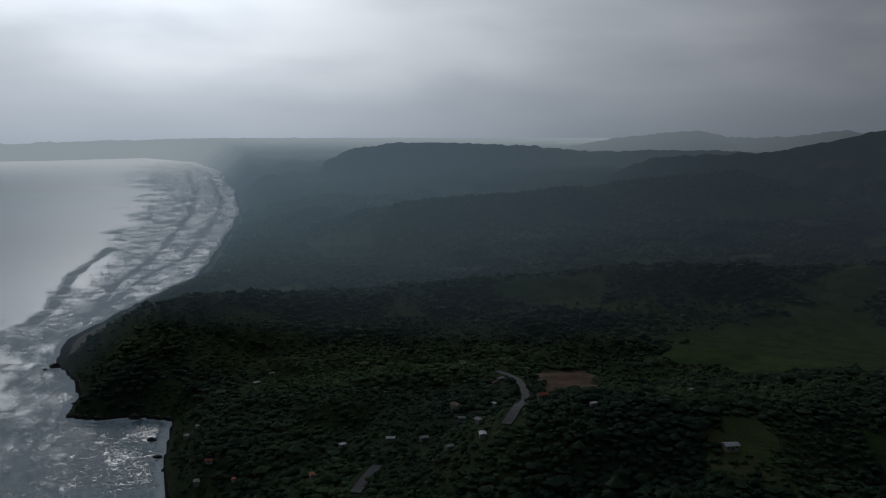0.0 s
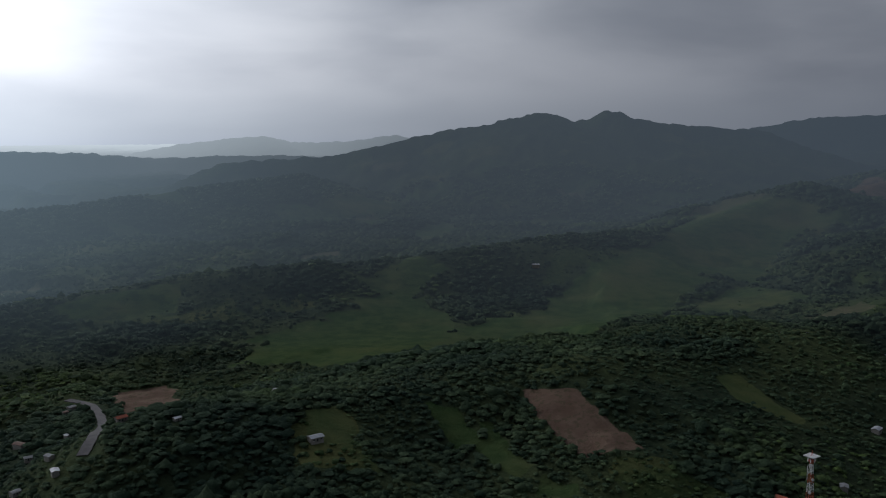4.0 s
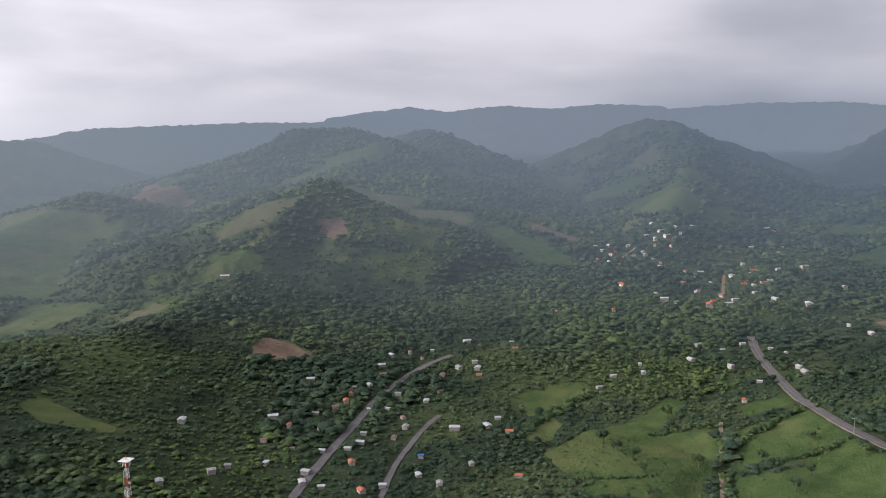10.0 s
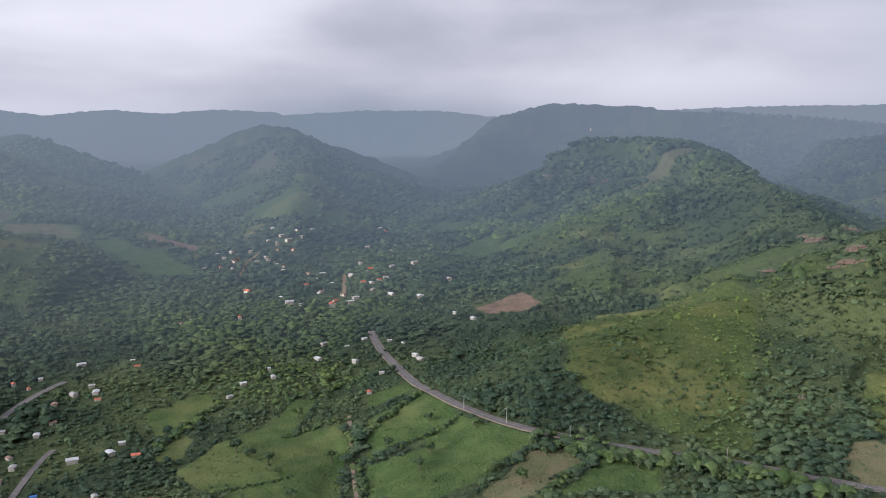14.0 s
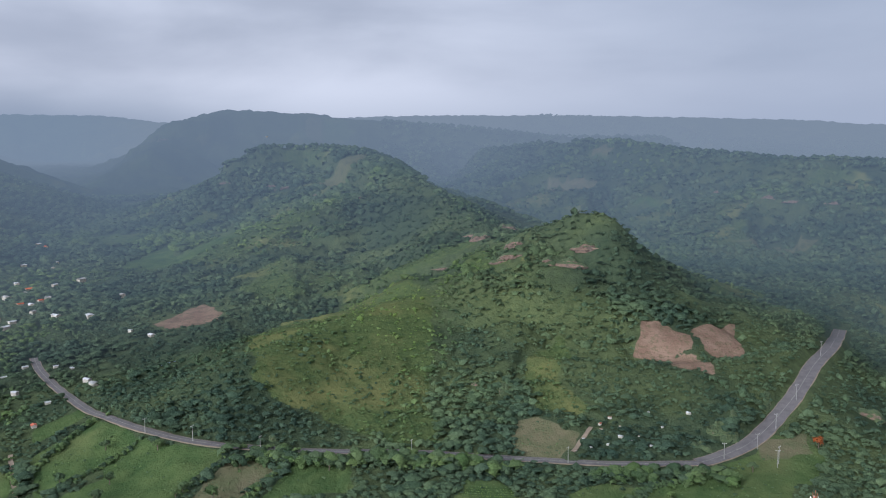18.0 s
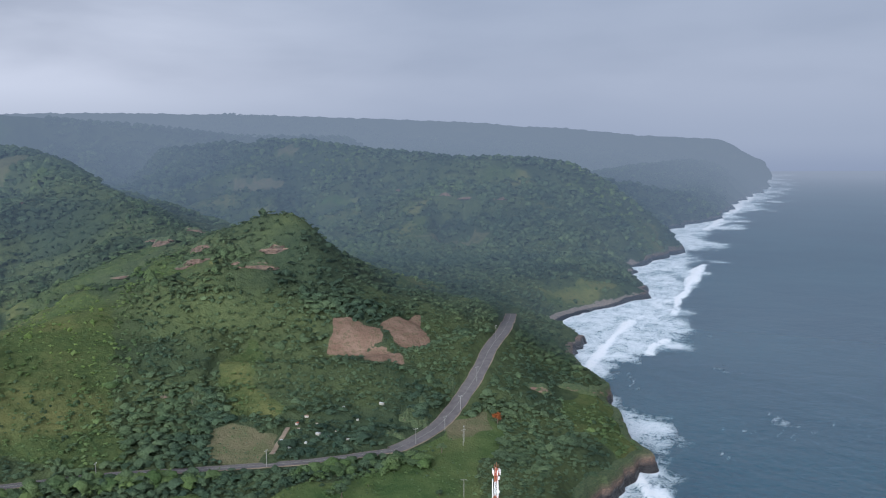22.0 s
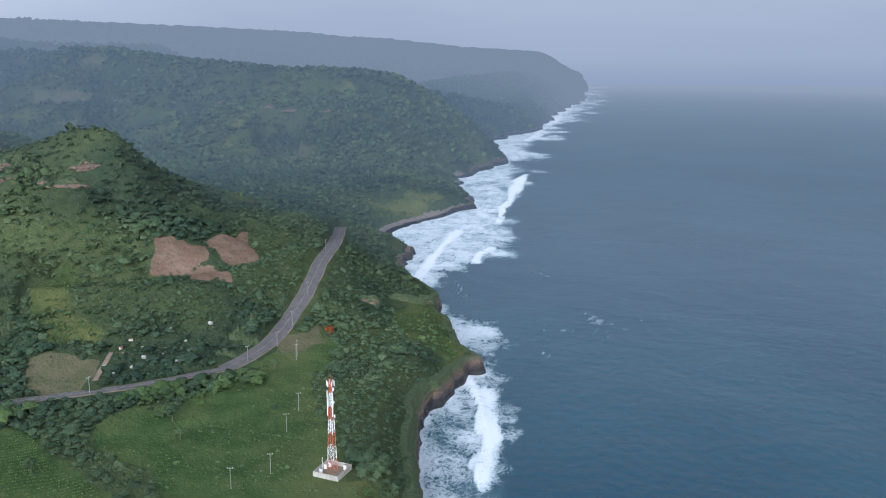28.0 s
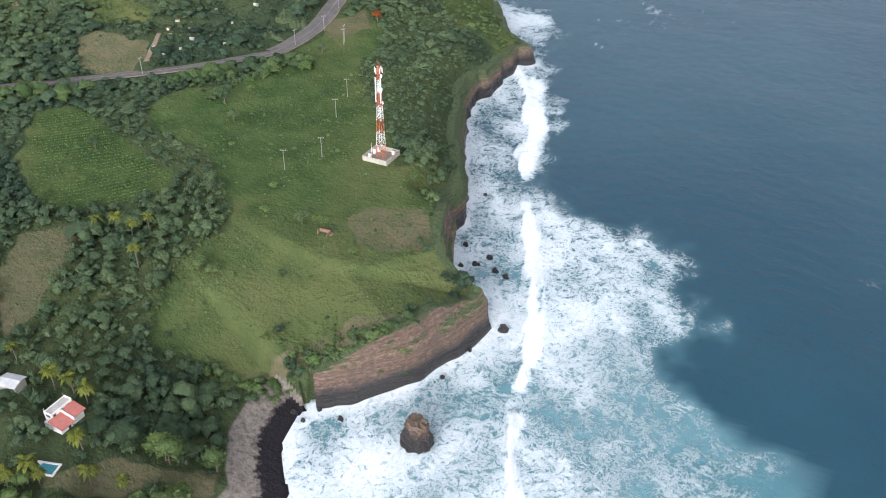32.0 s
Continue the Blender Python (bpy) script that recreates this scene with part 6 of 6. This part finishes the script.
# ---- outcrops of bare rock on the slopes ----
def outcrop(x, y, wide, tall, seed):
    """A broken rock face that looks out of the slope."""
    r = math.hypot(x, y)
    ux, uy = -x / r, -y / r
    cols, rows = max(8, min(26, int(wide * 1.2))), max(6, min(18, int(tall * 1.5)))
    V = []
    zc = height_at(x, y)
    lean = r < 480
    for j in range(rows + 1):
        v = j / rows
        for k in range(cols + 1):
            u = k / cols * 2 - 1
            px, py = x - uy * u * wide / 2, y + ux * u * wide / 2
            cap = (1 - abs(u) ** 3) * (1 + (0.35 if lean else 0.25) * noise.noise(Vector((u * 2.5 + seed, seed, 0))))
            out = 1.4 * noise.noise(Vector((u * wide / 5, v * tall / 3, seed))) + 1.2 * (1 - v) * (1 - u * u) + (0.8 if lean else 0.3) * noise.noise(Vector((u * wide / 1.7, v * 0.6, seed + 7)))
            edge = min(1.0, 4 * (1 - abs(u))) * min(1.0, 5 * (1 - v))
            push = ((0.9 if lean else 2.4) + 0.6 * out) * edge - 1.5 * (1 - edge)
            if lean:
                gx, gy = px - ux * (v - 0.5) * tall * 1.5, py - uy * (v - 0.5) * tall * 1.5
                fade = min(1.0, 5 * v) * cap
                V.append((gx, gy, height_at(gx, gy) - 0.8 + (0.9 + 0.7 * out) * edge * fade))
            else:
                V.append((px + ux * push, py + uy * push, zc - 0.45 * tall + v * tall * cap))
    ob = new("rock_outcrop", mesh_np("rock_outcrop", V, grid_faces(rows + 1, cols + 1), ROCK if r < 560 else ROCK_HAZED, False))
    tagged(ob, "reddish brown bare rock face in the forest slope", "outcrop", "rock outcrops")


for k, (px, py, w, t) in enumerate(OUTCROPS):
    far = math.hypot(px, py)
    outcrop(px, py, w * (1.7 if far > 480 else 1.0), t * (0.62 if far > 480 else 1.0), k * 1.37)


# ---- single trees ----
def tree_proto(seed, mat, label, wide, tall, name="tree"):
    ob = empty(name, 0, 0, -500)
    rnd = random.Random(seed)
    bm = bmesh.new()
    bmesh.ops.create_cone(bm, cap_ends=True, segments=8, radius1=0.045 * tall, radius2=0.025 * tall, depth=tall * 0.55, matrix=Matrix.Translation((0, 0, tall * 0.22)))
    for k in range(5):
        a = k * 1.257 + rnd.uniform(-0.3, 0.3)
        bar(bm, (0, 0, tall * rnd.uniform(0.3, 0.42)), (wide * 0.5 * math.cos(a), wide * 0.5 * math.sin(a), tall * rnd.uniform(0.55, 0.7)), 0.014 * tall, 5)
    part("trunk", bm, BARK, ob)
    v, f = crown(seed, 11, 1, 420)
    v = v * (wide * 0.72, wide * 0.72, tall * 0.42) + (0, 0, tall * 0.62)
    me = mesh_np("crown", v, f, mat, True, {"fresh": np.full(len(v), 0.0 if mat is FLAME else rnd.uniform(0, 0.5)), "tone": np.full(len(v), rnd.uniform(0.2, 0.9))})
    c = new("crown", me)
    c.parent = ob
    return tagged(ob, label, "tree", "single trees")


TREES = [tree_proto(300 + k, LEAF, "broad green tree with a rounded leafy crown", 4.2, 6.0 + k * 0.4) for k in range(6)]
SHRUB = [tree_proto(340 + k, LEAF, "low dense green shrub in the pasture", 2.4, 2.6, "shrub") for k in range(3)]
spread = random.Random(21)
for k, (px, py) in enumerate(PASTURE_TREES + FIELD_TREES):
    tall = k in (0, 1, 2, 3, 4, 8, 12, 13, 14) or k >= len(PASTURE_TREES)
    proto = TREES[k % 6] if tall else SHRUB[k % 3]
    s = spread.uniform(0.75, 1.15)
    copy_thing(proto, pose(px, py, height_at(px, py) - 0.2, 0, 0, spread.uniform(0, 360)) @ Matrix.Diagonal((s, s, s, 1)))
WOODS = [tree_proto(400 + k, LEAF, "leafy green tree in the dense grove near the shore", 1.0, 1.45) for k in range(9)]
for k, (px, py, pz, w, t) in enumerate(SINGLES):
    s = w * 1.35
    copy_thing(WOODS[k % 9], pose(px, py, pz - 0.1, 0, 0, spread.uniform(0, 360)) @ Matrix.Diagonal((s, s, s * 1.05, 1)))
flame = tree_proto(377, FLAME, "round tree covered in orange-red flowers", 4.4, 6.0)
fx, fy = FLAME_TREE[0]
flame.matrix_world = pose(fx, fy, height_at(fx, fy) + 1.5)
for proto in TREES + SHRUB + WOODS:
    for o in (*proto.children_recursive, proto):
        bpy.data.objects.remove(o)


# ---- palms ----
def palm_proto(seed):
    rnd = random.Random(seed)
    ob = empty("palm_tree", 0, 0, -500)
    tall = 8.0
    bm = bmesh.new()
    prev = Vector((0, 0, -0.5))
    for k in range(6):
        nxt = Vector((0.05 * k * k * 0.4, 0.03 * k, tall * (k + 1) / 6))
        bar(bm, prev, nxt, 0.2 - 0.015 * k, 7)
        prev = nxt
    part("trunk", bm, BARK, ob)
    for k in range(17):
        a, up_ = k * 2.4 + rnd.uniform(-0.2, 0.2), rnd.uniform(-0.35, 0.9)
        V, F = [], []
        length, seg = rnd.uniform(2.8, 3.6), 7
        for j in range(seg + 1):
            u = j / seg
            d = length * u * (1 - 0.15 * u)
            zz = up_ * d - 0.30 * d * d * (0.5 + 0.4 * u)
            wdt = 0.55 * math.sin(math.pi * min(1, 0.12 + 0.88 * u)) + 0.04
            c, s = math.cos(a), math.sin(a)
            for side, drop in ((-1, -0.28), (0, 0), (1, -0.28)):
                V.append((prev.x + c * d - s * side * wdt, prev.y + s * d + c * side * wdt, prev.z + zz + drop * wdt))
        for j in range(seg):
            F += [(3 * j, 3 * j + 1, 3 * j + 4, 3 * j + 3), (3 * j + 1, 3 * j + 2, 3 * j + 5, 3 * j + 4)]
        me = mesh_np("frond", V, F, PALM, False, {"fresh": np.full(len(V), rnd.uniform(0.1, 0.6)), "tone": np.full(len(V), rnd.uniform(0.2, 1.0))})
        fr = new("frond", me)
        fr.parent = ob
    return tagged(ob, "coconut palm with yellow-green drooping fronds", "palm tree", "palms")


palms = [palm_proto(60 + k) for k in range(3)]
for k, (px, py) in enumerate(PALMS):
    s = spread.uniform(0.7, 1.0)
    copy_thing(palms[k % 3], pose(px, py, height_at(px, py), 0, 0, spread.uniform(0, 360)) @ Matrix.Diagonal((s, s, s, 1)))
for proto in palms:
    for o in (*proto.children_recursive, proto):
        bpy.data.objects.remove(o)


# ---- hedgerows between the pastures ----
def hedge(line, wide, seed):
    x, y = soften(line, 2.2)
    rng = np.random.default_rng(seed)
    V, F, A, T, base = [], [], [], [], 0
    for px, py in zip(x, y):
        for _ in range(2):
            qx, qy = px + rng.normal(0, wide * 0.3), py + rng.normal(0, wide * 0.3)
            v, f = NEAR[int(rng.integers(len(NEAR)))]
            w = wide * rng.uniform(0.35, 0.75)
            V.append(v * (w, w, w * 0.9) + (qx, qy, height_at(qx, qy) + 0.3 * w))
            F.append(f + base)
            base += len(v)
            A.append(np.full(len(v), rng.uniform(0, 0.4))), T.append(np.full(len(v), rng.uniform(0, 1)))
    ob = new("hedge", mesh_np("hedge", np.concatenate(V), np.concatenate(F), LEAF, True, {"fresh": np.concatenate(A), "tone": np.concatenate(T)}))
    tagged(ob, "dark green hedgerow between pastures", "hedge", kind="stuff")


for k, (line, wide) in enumerate(((HEDGE_A, 3.5), (HEDGE_B, 4.5), (HEDGE_C, 3.5), (HEDGE_D, 2.5), (HEDGE_E, 4.0), (HEDGE_F, 4.0), (HEDGE_G, 2.2), (HEDGE_H, 5), (HEDGE_I, 1.6), (HEDGE_J, 4.0), (HEDGE_K, 1.4), (HEDGE_L, 0.9), (HEDGE_M, 8.5), (HEDGE_N, 7.5), (HEDGE_O, 4.0), (HEDGE_P, 4.5), (HEDGE_Q, 2.6))):
    hedge(line, wide, 70 + k)
